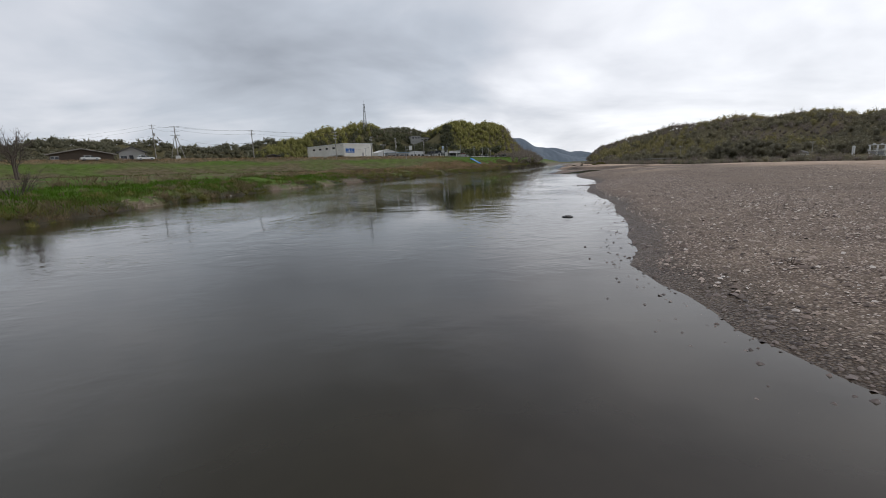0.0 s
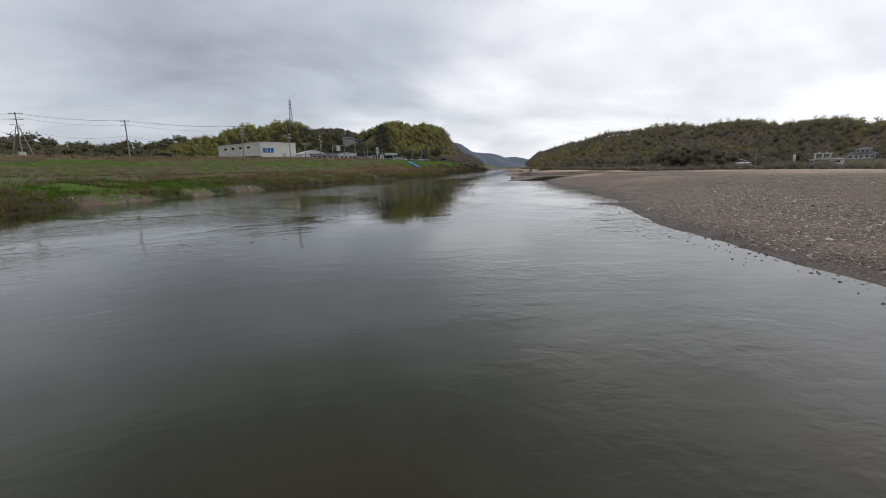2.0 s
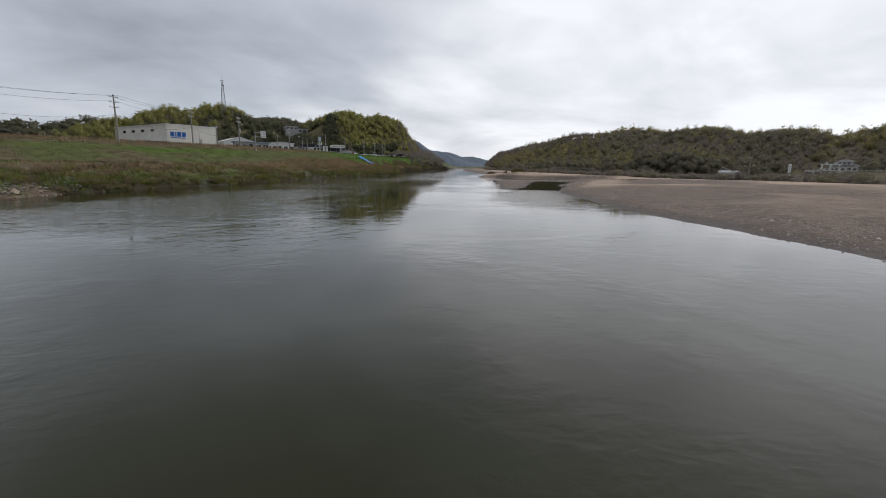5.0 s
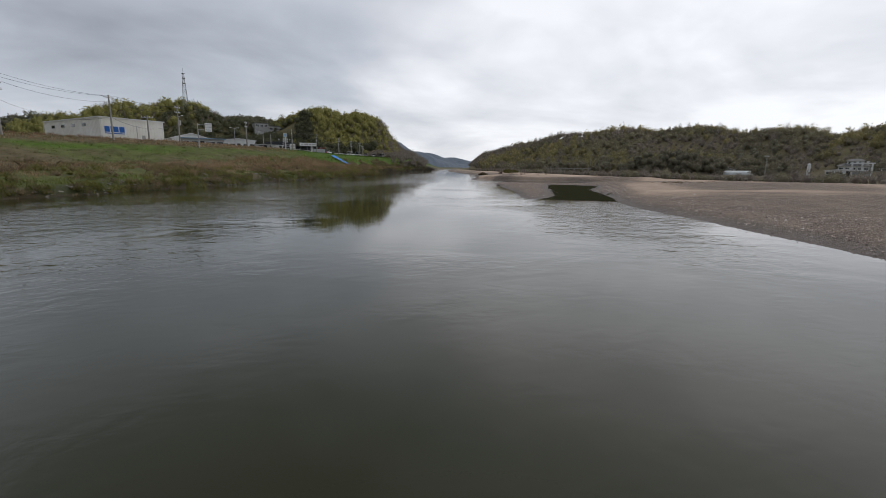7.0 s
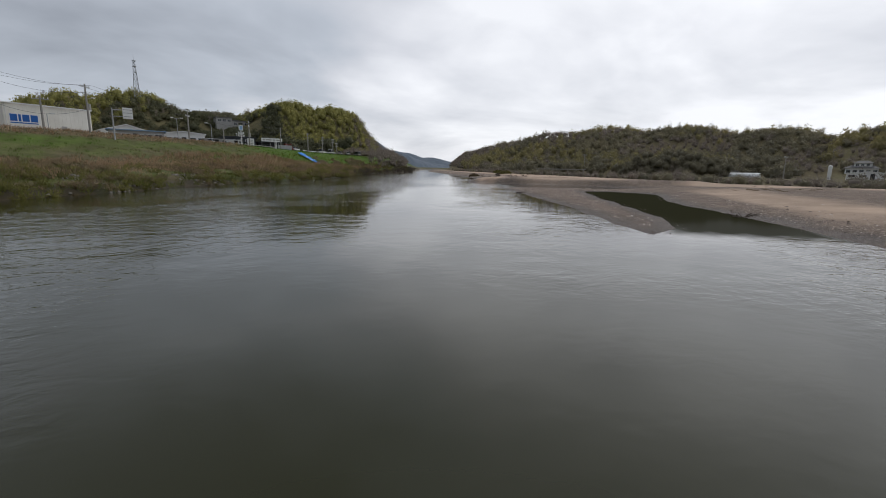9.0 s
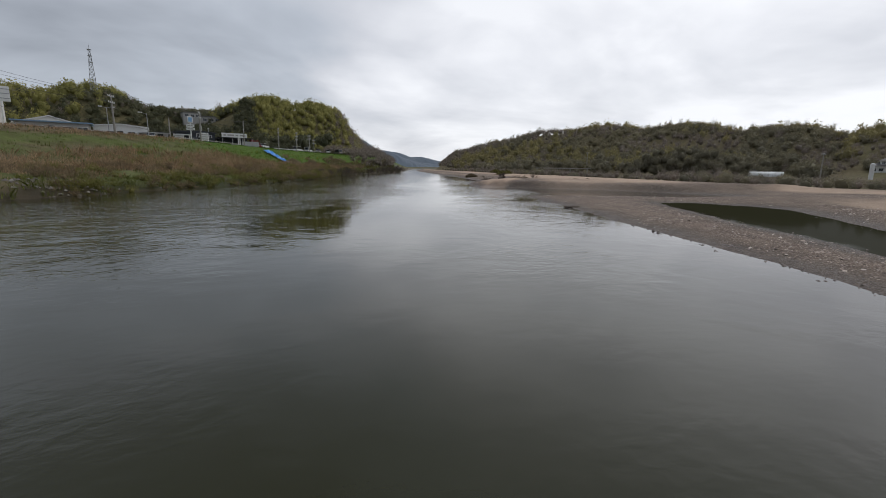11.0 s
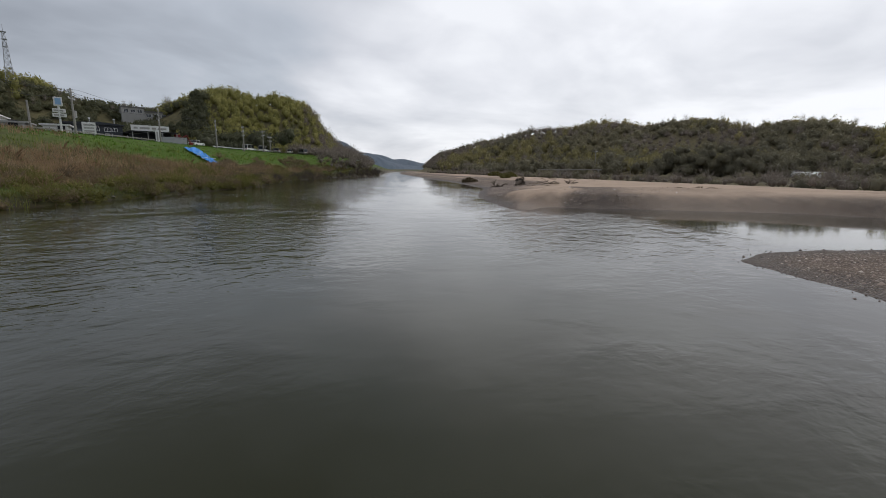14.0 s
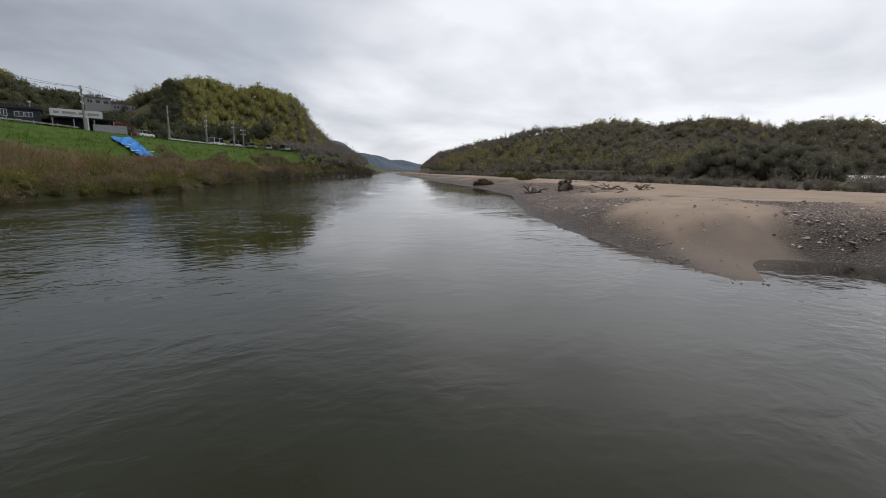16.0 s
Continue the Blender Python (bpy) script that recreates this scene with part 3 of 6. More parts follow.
def hill_woods():
    # bamboo hill above the road
    px, py, rng = scatter(-5, 150, 330, 480, 3.1, 11)
    z, dl, dr, dc, db = land(px, py)
    small = np.where((px < 34) & (py < 404) & (z > 15), 0.72, 1.0)
    keep = (dc < -4) & (z > 8.6) & (dl > 4) & (py < 470) & (px > np.where(z > 22, 11, 20) + 3 * wob(px, py, 12, 1))
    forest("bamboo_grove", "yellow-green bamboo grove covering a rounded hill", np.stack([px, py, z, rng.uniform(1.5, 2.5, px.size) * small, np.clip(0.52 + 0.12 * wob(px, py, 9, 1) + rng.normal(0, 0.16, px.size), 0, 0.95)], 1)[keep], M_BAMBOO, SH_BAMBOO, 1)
    # mixed woods of the mast hill
    px, py, rng = scatter(-140, 22, 318, 455, 4.0, 12)
    z, dl, dr, dc, db = land(px, py)
    keep = (z > 8.8) & (py < 452) & (dc < -40)
    pick = rng.uniform(size=px.size) * 0.7 + 0.35 * wob(px, py, 25, 2) + 0.25 + 0.026 * (z - 24) - 0.8 * smooth(px, -62, -25)
    rows = np.stack([px, py, z, rng.uniform(1.9, 3.2, px.size), np.clip(0.40 + 0.14 * wob(px, py, 20, 4) + 0.01 * (z - 22) + rng.normal(0, 0.12, px.size), 0, 0.9)], 1)
    forest("hillside_bamboo", "olive bamboo on the hill below a lattice mast", rows[keep & (pick > 0.45)], M_BAMBOO, SH_BAMBOO, 2)
    forest("hillside_woods", "dark evergreen and leafless trees on a hillside", rows[keep & (pick <= 0.45)], M_CONIFER, SH_ROUND, 3)
    crest = keep & (z > 22) & (rng.uniform(size=px.size) < 0.10)
    forest("ridge_bare_trees", "leafless grey-brown trees along a hilltop", (rows + np.array([0, 0, 2.5, 0, 0]))[crest], M_BARE, SH_TWIG, 21)
    # farther ridges on the road's side
    px, py, rng = scatter(-480, 120, 190, 760, 7.0, 13)
    z, dl, dr, dc, db = land(px, py)
    keep = (z > 9.5) & ((py > 455) | (px < -138)) & (dc < -60)
    forest("ridge_woods", "dull olive-brown woods on low ridges", np.stack([px, py, z, rng.uniform(3.6, 4.6, px.size), np.clip(0.4 + 0.2 * wob(px, py, 40, 1) + rng.normal(0, 0.09, px.size), 0, 0.9)], 1)[keep], M_RIDGE, SH_FAR, 4)
    # the long hill across the gravel bar
    px, py, rng = scatter(120, 520, -150, 950, 5.2, 14)
    z, dl, dr, dc, db = land(px, py)
    field = ((px < 232) & (py > 120) & (py < 262)) | ((px < 272) & (py > 165) & (py < 226))
    keep = (z > 1.4) & (db > np.where(py > 330, 14, 48)) & (px < np.interp(py, [-150, 60, 230, 300, 355, 405, 455, 515, 590, 750], [390, 368, 353, 343, 322, 302, 288, 284, 292, 330]) + 26 + 26 * np.exp(-((py - 325) / 60) ** 2)) & ~field
    tone = 0.30 + 0.25 * wob(px, py, 45, 3) + 0.28 * wob(px, py, 13, 5) + 0.012 * (z - 15) + rng.normal(0, 0.13, px.size)
    rows = np.stack([px, py, z, rng.uniform(2.3, 3.8, px.size), np.clip(tone, 0, 0.95)], 1)
    pick = rng.uniform(size=px.size) * 0.6 + 0.12 + 0.6 * wob(px, py, 55, 6) + 0.012 * (z - 18) - 0.5 * smooth(py, 400, 520)
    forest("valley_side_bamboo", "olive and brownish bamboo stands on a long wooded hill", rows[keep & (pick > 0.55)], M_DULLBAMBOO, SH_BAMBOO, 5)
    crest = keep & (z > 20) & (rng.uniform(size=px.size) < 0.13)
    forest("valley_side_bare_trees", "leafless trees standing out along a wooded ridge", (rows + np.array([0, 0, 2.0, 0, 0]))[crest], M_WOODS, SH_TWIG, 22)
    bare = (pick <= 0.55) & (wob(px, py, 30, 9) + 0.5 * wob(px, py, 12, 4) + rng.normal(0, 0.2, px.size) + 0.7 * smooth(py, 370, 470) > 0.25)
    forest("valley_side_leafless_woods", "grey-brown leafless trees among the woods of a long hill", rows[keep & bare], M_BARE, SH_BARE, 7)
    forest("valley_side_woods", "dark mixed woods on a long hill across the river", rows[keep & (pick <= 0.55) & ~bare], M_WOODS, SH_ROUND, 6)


hill_woods()


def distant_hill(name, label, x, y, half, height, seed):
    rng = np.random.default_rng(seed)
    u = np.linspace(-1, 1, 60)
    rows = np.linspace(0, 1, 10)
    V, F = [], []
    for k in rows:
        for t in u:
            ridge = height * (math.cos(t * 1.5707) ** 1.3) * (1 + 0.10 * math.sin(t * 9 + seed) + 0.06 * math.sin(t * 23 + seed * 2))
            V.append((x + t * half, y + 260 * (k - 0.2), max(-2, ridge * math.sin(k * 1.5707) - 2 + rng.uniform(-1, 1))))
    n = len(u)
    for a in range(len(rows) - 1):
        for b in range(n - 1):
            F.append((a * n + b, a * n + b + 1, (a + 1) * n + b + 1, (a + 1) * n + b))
    return tagged(mesh_object(name, V, F, M_HAZED_FAR, {"tint": rng.uniform(0, 0.9, len(V))}, False), label, "hill", kind="structure")


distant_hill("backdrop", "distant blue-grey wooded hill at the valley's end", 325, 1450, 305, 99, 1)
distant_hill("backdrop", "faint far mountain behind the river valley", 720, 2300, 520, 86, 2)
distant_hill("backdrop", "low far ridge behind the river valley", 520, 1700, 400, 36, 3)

# ---- tools for things ----
def gz(x, y):
    z = land(np.array([float(x)]), np.array([float(y)]))[0]
    return float(z[0])


def box(bm, x0, x1, y0, y1, z0, z1):
    v = [bm.verts.new(p) for p in ((x0, y0, z0), (x1, y0, z0), (x1, y1, z0), (x0, y1, z0), (x0, y0, z1), (x1, y0, z1), (x1, y1, z1), (x0, y1, z1))]
    for f in ((3, 2, 1, 0), (4, 5, 6, 7), (0, 1, 5, 4), (1, 2, 6, 5), (2, 3, 7, 6), (3, 0, 4, 7)):
        bm.faces.new([v[i] for i in f])
    return bm


def tube(bm, p, q, r0, r1=None, seg=8, caps=True):
    p, q = Vector(p), Vector(q)
    r1 = r0 if r1 is None else r1
    turn = (q - p).to_track_quat("Z", "Y")
    rings = []
    for c, r in ((p, r0), (q, r1)):
        rings.append([bm.verts.new(c + turn @ Vector((r * math.cos(a * 2 * math.pi / seg), r * math.sin(a * 2 * math.pi / seg), 0))) for a in range(seg)])
    for a in range(seg):
        b = (a + 1) % seg
        bm.faces.new((rings[0][a], rings[0][b], rings[1][b], rings[1][a]))
    if caps:
        bm.faces.new(rings[0][::-1])
        bm.faces.new(rings[1])
    return bm


def prism(bm, outline, y0, y1):
    """An outline in x, z drawn out along y."""
    a = [bm.verts.new((x, y0, z)) for x, z in outline]
    b = [bm.verts.new((x, y1, z)) for x, z in outline]
    n = len(a)
    bm.faces.new(a)
    bm.faces.new(b[::-1])
    for i in range(n):
        j = (i + 1) % n
        bm.faces.new((a[j], a[i], b[i], b[j]))
    return bm


def soften(bm, width):
    bmesh.ops.bevel(bm, geom=bm.edges[:], offset=width, segments=1, affect="EDGES", clamp_overlap=True)
    return bm


def part(name, bm, mat, parent, label=""):
    me = bpy.data.meshes.new(name)
    bmesh.ops.recalc_face_normals(bm, faces=bm.faces)
    bm.to_mesh(me)
    bm.free()
    me.materials.append(mat)
    ob = new(name, me)
    ob.parent = parent
    return tagged(ob, label) if label else ob


def boxed(name, dims, mat, parent, label="", bevel=0.0):
    bm = box(bmesh.new(), *dims)
    if bevel:
        soften(bm, bevel)
    return part(name, bm, mat, parent, label)


def thing(name, x, y, z, turn, label, category, group=""):
    ob = new(name)
    ob.empty_display_size = 0.3
    ob.matrix_basis = pose(x, y, z, 0, 0, turn)
    return tagged(ob, label, category, group)


M_CONCRETE = paint("weathered_concrete", (0.36, 0.34, 0.31), 0.85, 0.0, 0.4, 0.9)
M_STEEL = paint("galvanised_steel", (0.42, 0.43, 0.44), 0.45, 0.6, 0.3, 1.5)
M_WHITEWALL = paint("cream_cladding", (0.85, 0.82, 0.75), 0.6, 0.0, 0.35, 0.25)
M_WHITE = paint("white_paint", (0.78, 0.78, 0.77), 0.5, 0.0, 0.25, 0.6)
M_GREYWALL = paint("grey_render", (0.42, 0.41, 0.39), 0.8, 0.0, 0.35, 0.4)
M_DARKWALL = paint("charcoal_cladding", (0.045, 0.05, 0.06), 0.55, 0.0, 0.3, 0.6)
M_ROOFGREY = paint("grey_roof_tiles", (0.17, 0.165, 0.16), 0.7, 0.0, 0.4, 0.7)
M_ROOFBROWN = paint("rusty_brown_roof", (0.40, 0.36, 0.32), 0.75, 0.0, 0.4, 0.7)
M_BLUEROOF = paint("pale_blue_sheet_roof", (0.24, 0.36, 0.50), 0.45, 0.0, 0.3, 0.5)
M_BLUE = paint("blue_sign_paint", (0.02, 0.12, 0.42), 0.5, 0.0, 0.2, 0.8)
M_PALEBLUE = paint("pale_blue_sign", (0.30, 0.50, 0.75), 0.5, 0.0, 0.2, 0.8)
M_RED = paint("dull_red_paint", (0.22, 0.025, 0.025), 0.5, 0.0, 0.3, 0.8)
M_DARK = paint("dark_grey_plastic", (0.03, 0.03, 0.032), 0.5, 0.0, 0.3, 2.0)
M_RUBBER = paint("wet_black_rubber", (0.018, 0.018, 0.019), 0.42, 0.0, 0.4, 6.0)
M_WOOD = paint("bleached_driftwood", (0.13, 0.102, 0.08), 0.85, 0.0, 0.5, 3.0)
M_BARK = paint("grey_brown_bark", (0.13, 0.105, 0.088), 0.9, 0.0, 0.5, 2.0)
M_PLASTIC = paint("milky_greenhouse_film", (0.70, 0.72, 0.72), 0.35, 0.0, 0.25, 0.4)
M_BLACKCAR = paint("black_car_paint", (0.012, 0.012, 0.014), 0.2, 0.0, 0.1, 1.0)
M_BROWNWALL = paint("brown_board_wall", (0.10, 0.075, 0.055), 0.8, 0.0, 0.4, 0.8)


def glass_material():
    m, nt, b = material("window_glass", 0.06, 0.0, 0.5)
    b.inputs["Base Color"].default_value = (0.02, 0.024, 0.028, 1)
    b.inputs["Coat Weight"].default_value = 0.5
    return m


def sheet_material():
    m, nt, b = material("blue_tarpaulin", 0.45, 0.0, 0.4)
    co = coords(nt)
    f = noise_of(nt, co, 1.3, 4.0, 0.6, 0.6)
    link(nt, ramp(nt, f, [(0.3, (0.0, 0.17, 0.58)), (0.7, (0.02, 0.33, 0.88))]), b.inputs["Base Color"])
    bump(nt, b, noise_of(nt, co, 3.0, 4.0, 0.6, 1.0), 0.8, 0.08)
    return m


def stone_material(name, stops, rough=0.85):
    m, nt, b = material(name, rough, 0.0, 0.25)
    geo = nt.nodes.new("ShaderNodeNewGeometry")
    co = coords(nt)
    c = ramp(nt, geo.outputs["Random Per Island"], stops)
    c = mixed(nt, maths(nt, "MULTIPLY", noise_of(nt, co, 22.0, 4.0, 0.65), 0.5), c, (0.12, 0.10, 0.09))
    link(nt, c, b.inputs["Base Color"])
    bump(nt, b, noise_of(nt, co, 40.0, 3.0), 0.3, 0.01)
    return m


M_GLASS, M_SHEET = glass_material(), sheet_material()
M_PEBBLE = stone_material("river_pebbles", [(0.0, (0.085, 0.064, 0.057)), (0.35, (0.27, 0.205, 0.172)), (0.7, (0.50, 0.395, 0.33)), (0.92, (0.69, 0.58, 0.50)), (1.0, (0.85, 0.78, 0.72))])
M_WETPEBBLE = stone_material("wet_pebbles", [(0.0, (0.05, 0.037, 0.034)), (0.5, (0.145, 0.108, 0.095)), (1.0, (0.30, 0.235, 0.205))], 0.4)
M_CLAY = stone_material("pale_clay", [(0.0, (0.14, 0.105, 0.072)), (0.5, (0.27, 0.21, 0.155)), (1.0, (0.44, 0.36, 0.275))], 0.95)
M_RIPRAP = stone_material("pale_bank_stone", [(0.0, (0.095, 0.083, 0.068)), (0.6, (0.20, 0.18, 0.152)), (1.0, (0.36, 0.335, 0.295))])


def stones(name, label, px, py, pz, size, mat, seed, flat=0.5, category="gravel"):
    """Angular low stones bedded in the ground, each squashed and turned its own way, joined."""
    rng = np.random.default_rng(seed)
    ring = [(math.cos(k * 1.0472), math.sin(k * 1.0472), 0.25 * (-1) ** k) for k in range(6)]
    base = np.array([(x, y, z - 0.2) for x, y, z in ring] + [(0.1, 0.05, 0.95)])
    tri = np.array([(k, (k + 1) % 6, 6) for k in range(6)])
    n = len(px)
    V = np.repeat(base[None], n, 0) * rng.uniform(0.72, 1.2, (n, len(base), 1))
    V = V * (size[:, None] * np.stack([rng.uniform(0.8, 1.3, n), rng.uniform(0.6, 1.0, n), rng.uniform(0.35, 0.75, n) * flat / 0.5], 1))[:, None, :]
    a, b = rng.uniform(0, 6.283, n), rng.normal(0, 0.22, n)
    ca, sa, cb, sb = np.cos(a)[:, None], np.sin(a)[:, None], np.cos(b)[:, None], np.sin(b)[:, None]
    x, y, z = V[..., 0], V[..., 1] * cb - V[..., 2] * sb, V[..., 1] * sb + V[..., 2] * cb
    V = np.stack([x * ca - y * sa + px[:, None], x * sa + y * ca + py[:, None], z + pz[:, None]], 2)
    F = (tri[None] + (np.arange(n) * len(base))[:, None, None]).reshape(-1, 3)
    return tagged(mesh_fast(name, V.reshape(-1, 3), F, mat), label, category, kind="stuff")


def tufts(name, label, px, py, pz, tall, wide, tint, blades, mat, seed, width=0.05, lean=0.35, category="grass"):
    """Clumps of tapering bent blades, joined."""
    rng = np.random.default_rng(seed)
    n = len(px) * blades
    x, y, z = (np.repeat(v, blades) for v in (px, py, pz))
    h = np.repeat(tall, blades) * rng.uniform(0.55, 1.1, n)
    w = np.repeat(wide, blades)
    t = np.clip(np.repeat(tint, blades) + rng.normal(0, 0.12, n), 0, 1)
    a, r = rng.uniform(0, 6.283, n), np.sqrt(rng.uniform(0, 1, n)) * w
    bx, by = x + r * np.cos(a), y + r * np.sin(a)
    d = rng.uniform(0, 6.283, n)
    k = np.minimum(np.abs(rng.normal(0, lean, n)), 1.1)
    dx, dy = np.cos(d) * k * h, np.sin(d) * k * h
    f = rng.uniform(0, 3.1416, n)
    sx, sy = np.cos(f) * width * rng.uniform(0.6, 1.4, n), np.sin(f) * width * rng.uniform(0.6, 1.4, n)
    zz = z - 0.05
    V = np.stack([np.stack([bx - sx, by - sy, zz], 1), np.stack([bx + sx, by + sy, zz], 1), np.stack([bx + dx * 0.4 + sx * 0.8, by + dy * 0.4 + sy * 0.8, z + h * 0.6], 1), np.stack([bx + dx, by + dy, z + h], 1), np.stack([bx + dx * 0.4 - sx * 0.8, by + dy * 0.4 - sy * 0.8, z + h * 0.6], 1)], 1).reshape(-1, 3)
    F = np.array([0, 1, 2, 3, 4])[None] + (np.arange(n) * 5)[:, None]
    return tagged(mesh_fast(name, V, F, mat, {"tint": np.repeat(t, 5)}), label, category, kind="stuff")


# ---- the road-side bank: weeds, reeds, riprap ----
def bank_growth():
    px, py, rng = scatter(-60, 112, -10, 345, 0.85, 31)
    z, dl, dr, dc, db = land(px, py)
    bare_clay = (CLAY(py) > 0.5) & (dl < 1.5)
    u = rng.uniform(size=px.size)
    sel = (dl > -0.15) & (dl < 4.2) & ~bare_clay & (u < 0.85)
    tufts("bank_weeds", "green and olive weeds overhanging the water's edge", px[sel], py[sel], z[sel], rng.uniform(0.22, 0.6, sel.sum()) * (1 + 0.6 * (dl[sel] < 1.0)), np.full(sel.sum(), 0.6), np.clip(0.4 + 0.4 * wob(px, py, 5.0, 2.0)[sel] + rng.normal(0, 0.15, sel.sum()), 0, 1), 22, M_GREEN, 1, 0.014, 0.8)
    thick = smooth(wob(px, py, 8.0, 6.0) + 0.5 * wob(px, py, 2.6, 3.0) + 0.02 * (py - 140), -0.5, 0.6)
    sel = (dl > 3.2) & (dl < 22 + 4 * wob(px, py, 14.0, 1.0)) & (py > 105) & (dc > 9 + 7 * smooth(py, 208, 242)) & (rng.uniform(size=px.size) < (0.35 + 0.65 * thick) * (0.32 + 0.68 * smooth(py, 165, 215)))
    tufts("dry_reed_bed", "russet and tan dead reeds along the bank", px[sel], py[sel], z[sel], rng.uniform(0.55, 1.4, sel.sum()) * (0.55 + 0.45 * smooth(py[sel], 160, 210)), np.full(sel.sum(), 0.7), np.clip(0.4 + 0.4 * wob(px, py, 6.0, 3.0)[sel] + rng.normal(0, 0.18, sel.sum()), 0, 1), 22, M_DRYGRASS, 2, 0.013, 0.65)
    reach = np.where(py < 205, 13.0, 10.0) + 2.5 * wob(px, py, 9.0, 3.0)
    for name, label, mat, lo, hi, dens, sd in (("bank_scrub", "low olive scrub on the river bank", M_SHRUB, 0.3, 0.75, 0.42, 3), ("dead_scrub", "tangled brown leafless scrub on the river bank", M_DEAD, 2.6, 1.1, 0.36, 4), ("edge_scrub", "olive scrub hanging over the water's edge", M_SHRUB, -0.35, 0.12, 0.8, 5), ("edge_dead_scrub", "dead brown scrub hanging over the water's edge", M_DEAD, -0.3, 0.15, 0.75, 6)):
        rr = np.random.default_rng(200 + sd)
        sel = (dl > lo) & (dl < hi * reach) & (dc > 9) & ~bare_clay & (py > 20) & (rr.uniform(size=px.size) < dens * smooth(wob(px, py, 5.0, sd) + 0.5 * wob(px, py, 1.9, sd), -0.35, 0.4) * np.where(py > 100, 1.0, 0.4))
        forest(name, label, np.stack([px, py, z - 0.25, rr.uniform(0.4, 0.95, px.size) * (1 + 0.6 * smooth(py, 165, 215)), np.clip(rr.normal(0.42, 0.22, px.size), 0, 0.9)], 1)[sel], mat, SH_SCRUB, 60 + sd, "scrub")
    litter = (dl > np.where(py < 105, 9.0, 3.0)) & (dl < 26) & (py < 175) & (dc > 14) & (rng.uniform(size=px.size) < 0.35 * smooth(wob(px, py, 7.0, 2.5), -0.2, 0.5))
    sel = litter
    tufts("dead_stalks", "greyish dead stalks lying on the bank", px[sel], py[sel], z[sel], rng.uniform(0.4, 1.0, sel.sum()), np.full(sel.sum(), 0.6), np.clip(0.3 + rng.normal(0, 0.2, sel.sum()), 0, 1), 16, M_DEAD, 3, 0.014, 1.0)
    px, py, rng = scatter(-125, 70, 20, 330, 0.95, 32)
    z, dl, dr, dc, db = land(px, py)
    slope = (dl > 5) & (dc > -1.5) & (dc < 34) & (rng.uniform(size=px.size) < np.where((dl < 13) & (py > 112), 0.35, 0.55))
    sel = slope
    gr = slope_green(px, py, dl, dc)
    tufts("embankment_grass", "short green grass on the road embankment", px[sel], py[sel], z[sel], rng.uniform(0.14, 0.34, sel.sum()), np.full(sel.sum(), 0.65), np.clip(0.05 + 0.8 * gr[sel] + 0.12 * wob(px, py, 9.0, 2.0)[sel] + rng.normal(0, 0.12, sel.sum()), 0, 1), 11, M_TURF, 4, 0.025, 0.6)
    rim = (dc > -4.5) & (dc < 7.0) & (py < 232) & (rng.uniform(size=px.size) < 0.75 * smooth(dc, -4.5, -1.0))
    sel = rim
    tufts("verge_dry_grass", "straw-brown dry grass along the top of the embankment", px[sel], py[sel], z[sel], rng.uniform(0.25, 0.7, sel.sum()), np.full(sel.sum(), 0.6), np.clip(0.35 + 0.3 * wob(px, py, 11.0, 1.0)[sel] + rng.normal(0, 0.15, sel.sum()), 0, 1), 14, M_DRYGRASS, 5, 0.018, 0.6)
    bloom = (dl > 11) & (dl < 24) & (py > 195) & (py < 300) & (dc > 9) & (rng.uniform(size=px.size) < 0.30)
    sel = bloom
    tufts("rape_flowers", "yellow-green flowering rape at the foot of the grass slope", px[sel], py[sel], z[sel], rng.uniform(0.5, 0.95, sel.sum()), np.full(sel.sum(), 0.4), np.clip(0.7 + rng.normal(0, 0.2, sel.sum()), 0, 1), 12, M_RAPE, 6, 0.016, 0.4)
    px, py, rng = scatter(-60, 5, 14, 118, 0.7, 35)
    z, dl, dr, dc, db = land(px, py)
    lush = smooth(wob(px, py, 9.0, 1.2) + 0.5 * wob(px, py, 3.0, 4.0), -0.7, 0.1)
    sel = (dl > 1.0) & (dl < 11.0 + 2.0 * wob(px, py, 12.0, 2.0)) & (rng.uniform(size=px.size) < 0.9 * lush) & ((CLAY(py) < 0.5) | (dl > 2.0))
    tufts("lush_grass", "fresh green grass and weeds on the low river bank", px[sel], py[sel], z[sel], rng.uniform(0.25, 0.6, sel.sum()), np.full(sel.sum(), 0.55), np.clip(0.72 + 0.2 * wob(px, py, 4.0, 3.0)[sel] + rng.normal(0, 0.14, sel.sum()), 0.2, 1), 16, M_TURF, 7, 0.02, 0.6)
    px, py, rng = scatter(-38, -16, 6, 74, 0.6, 37)
    z, dl, dr, dc, db = land(px, py)
    clump = smooth(wob(px, py, 5.0, 5.5) + 0.5 * wob(px, py, 2.0, 2.0), 0.25, 0.6)
    sel = (dl > -0.1) & (dl < 6.0) & (rng.uniform(size=px.size) < 0.75 * clump)
    tufts("dead_reed_clumps", "pale brown clumps of dead reeds leaning over the bank", px[sel], py[sel], z[sel], rng.uniform(0.4, 0.95, sel.sum()), np.full(sel.sum(), 0.5), np.clip(rng.normal(0.5, 0.25, sel.sum()), 0, 1), 24, M_DEAD, 9, 0.013, 0.9)
    # clods fallen from the undercut bank
    px, py, rng = scatter(-34, -8, 36, 116, 0.3, 36)
    z, dl, dr, dc, db = land(px, py)
    sel = (dl > -0.5) & (dl < 1.8) & (CLAY(py) > 0.35) & (rng.uniform(size=px.size) < 0.6)
    stones("clay_clods", "pale clods of clay along the undercut bank", px[sel], py[sel], z[sel] + 0.05, 0.10 * rng.lognormal(0.0, 0.5, sel.sum()), M_CLAY, 13, 0.75, "clay")
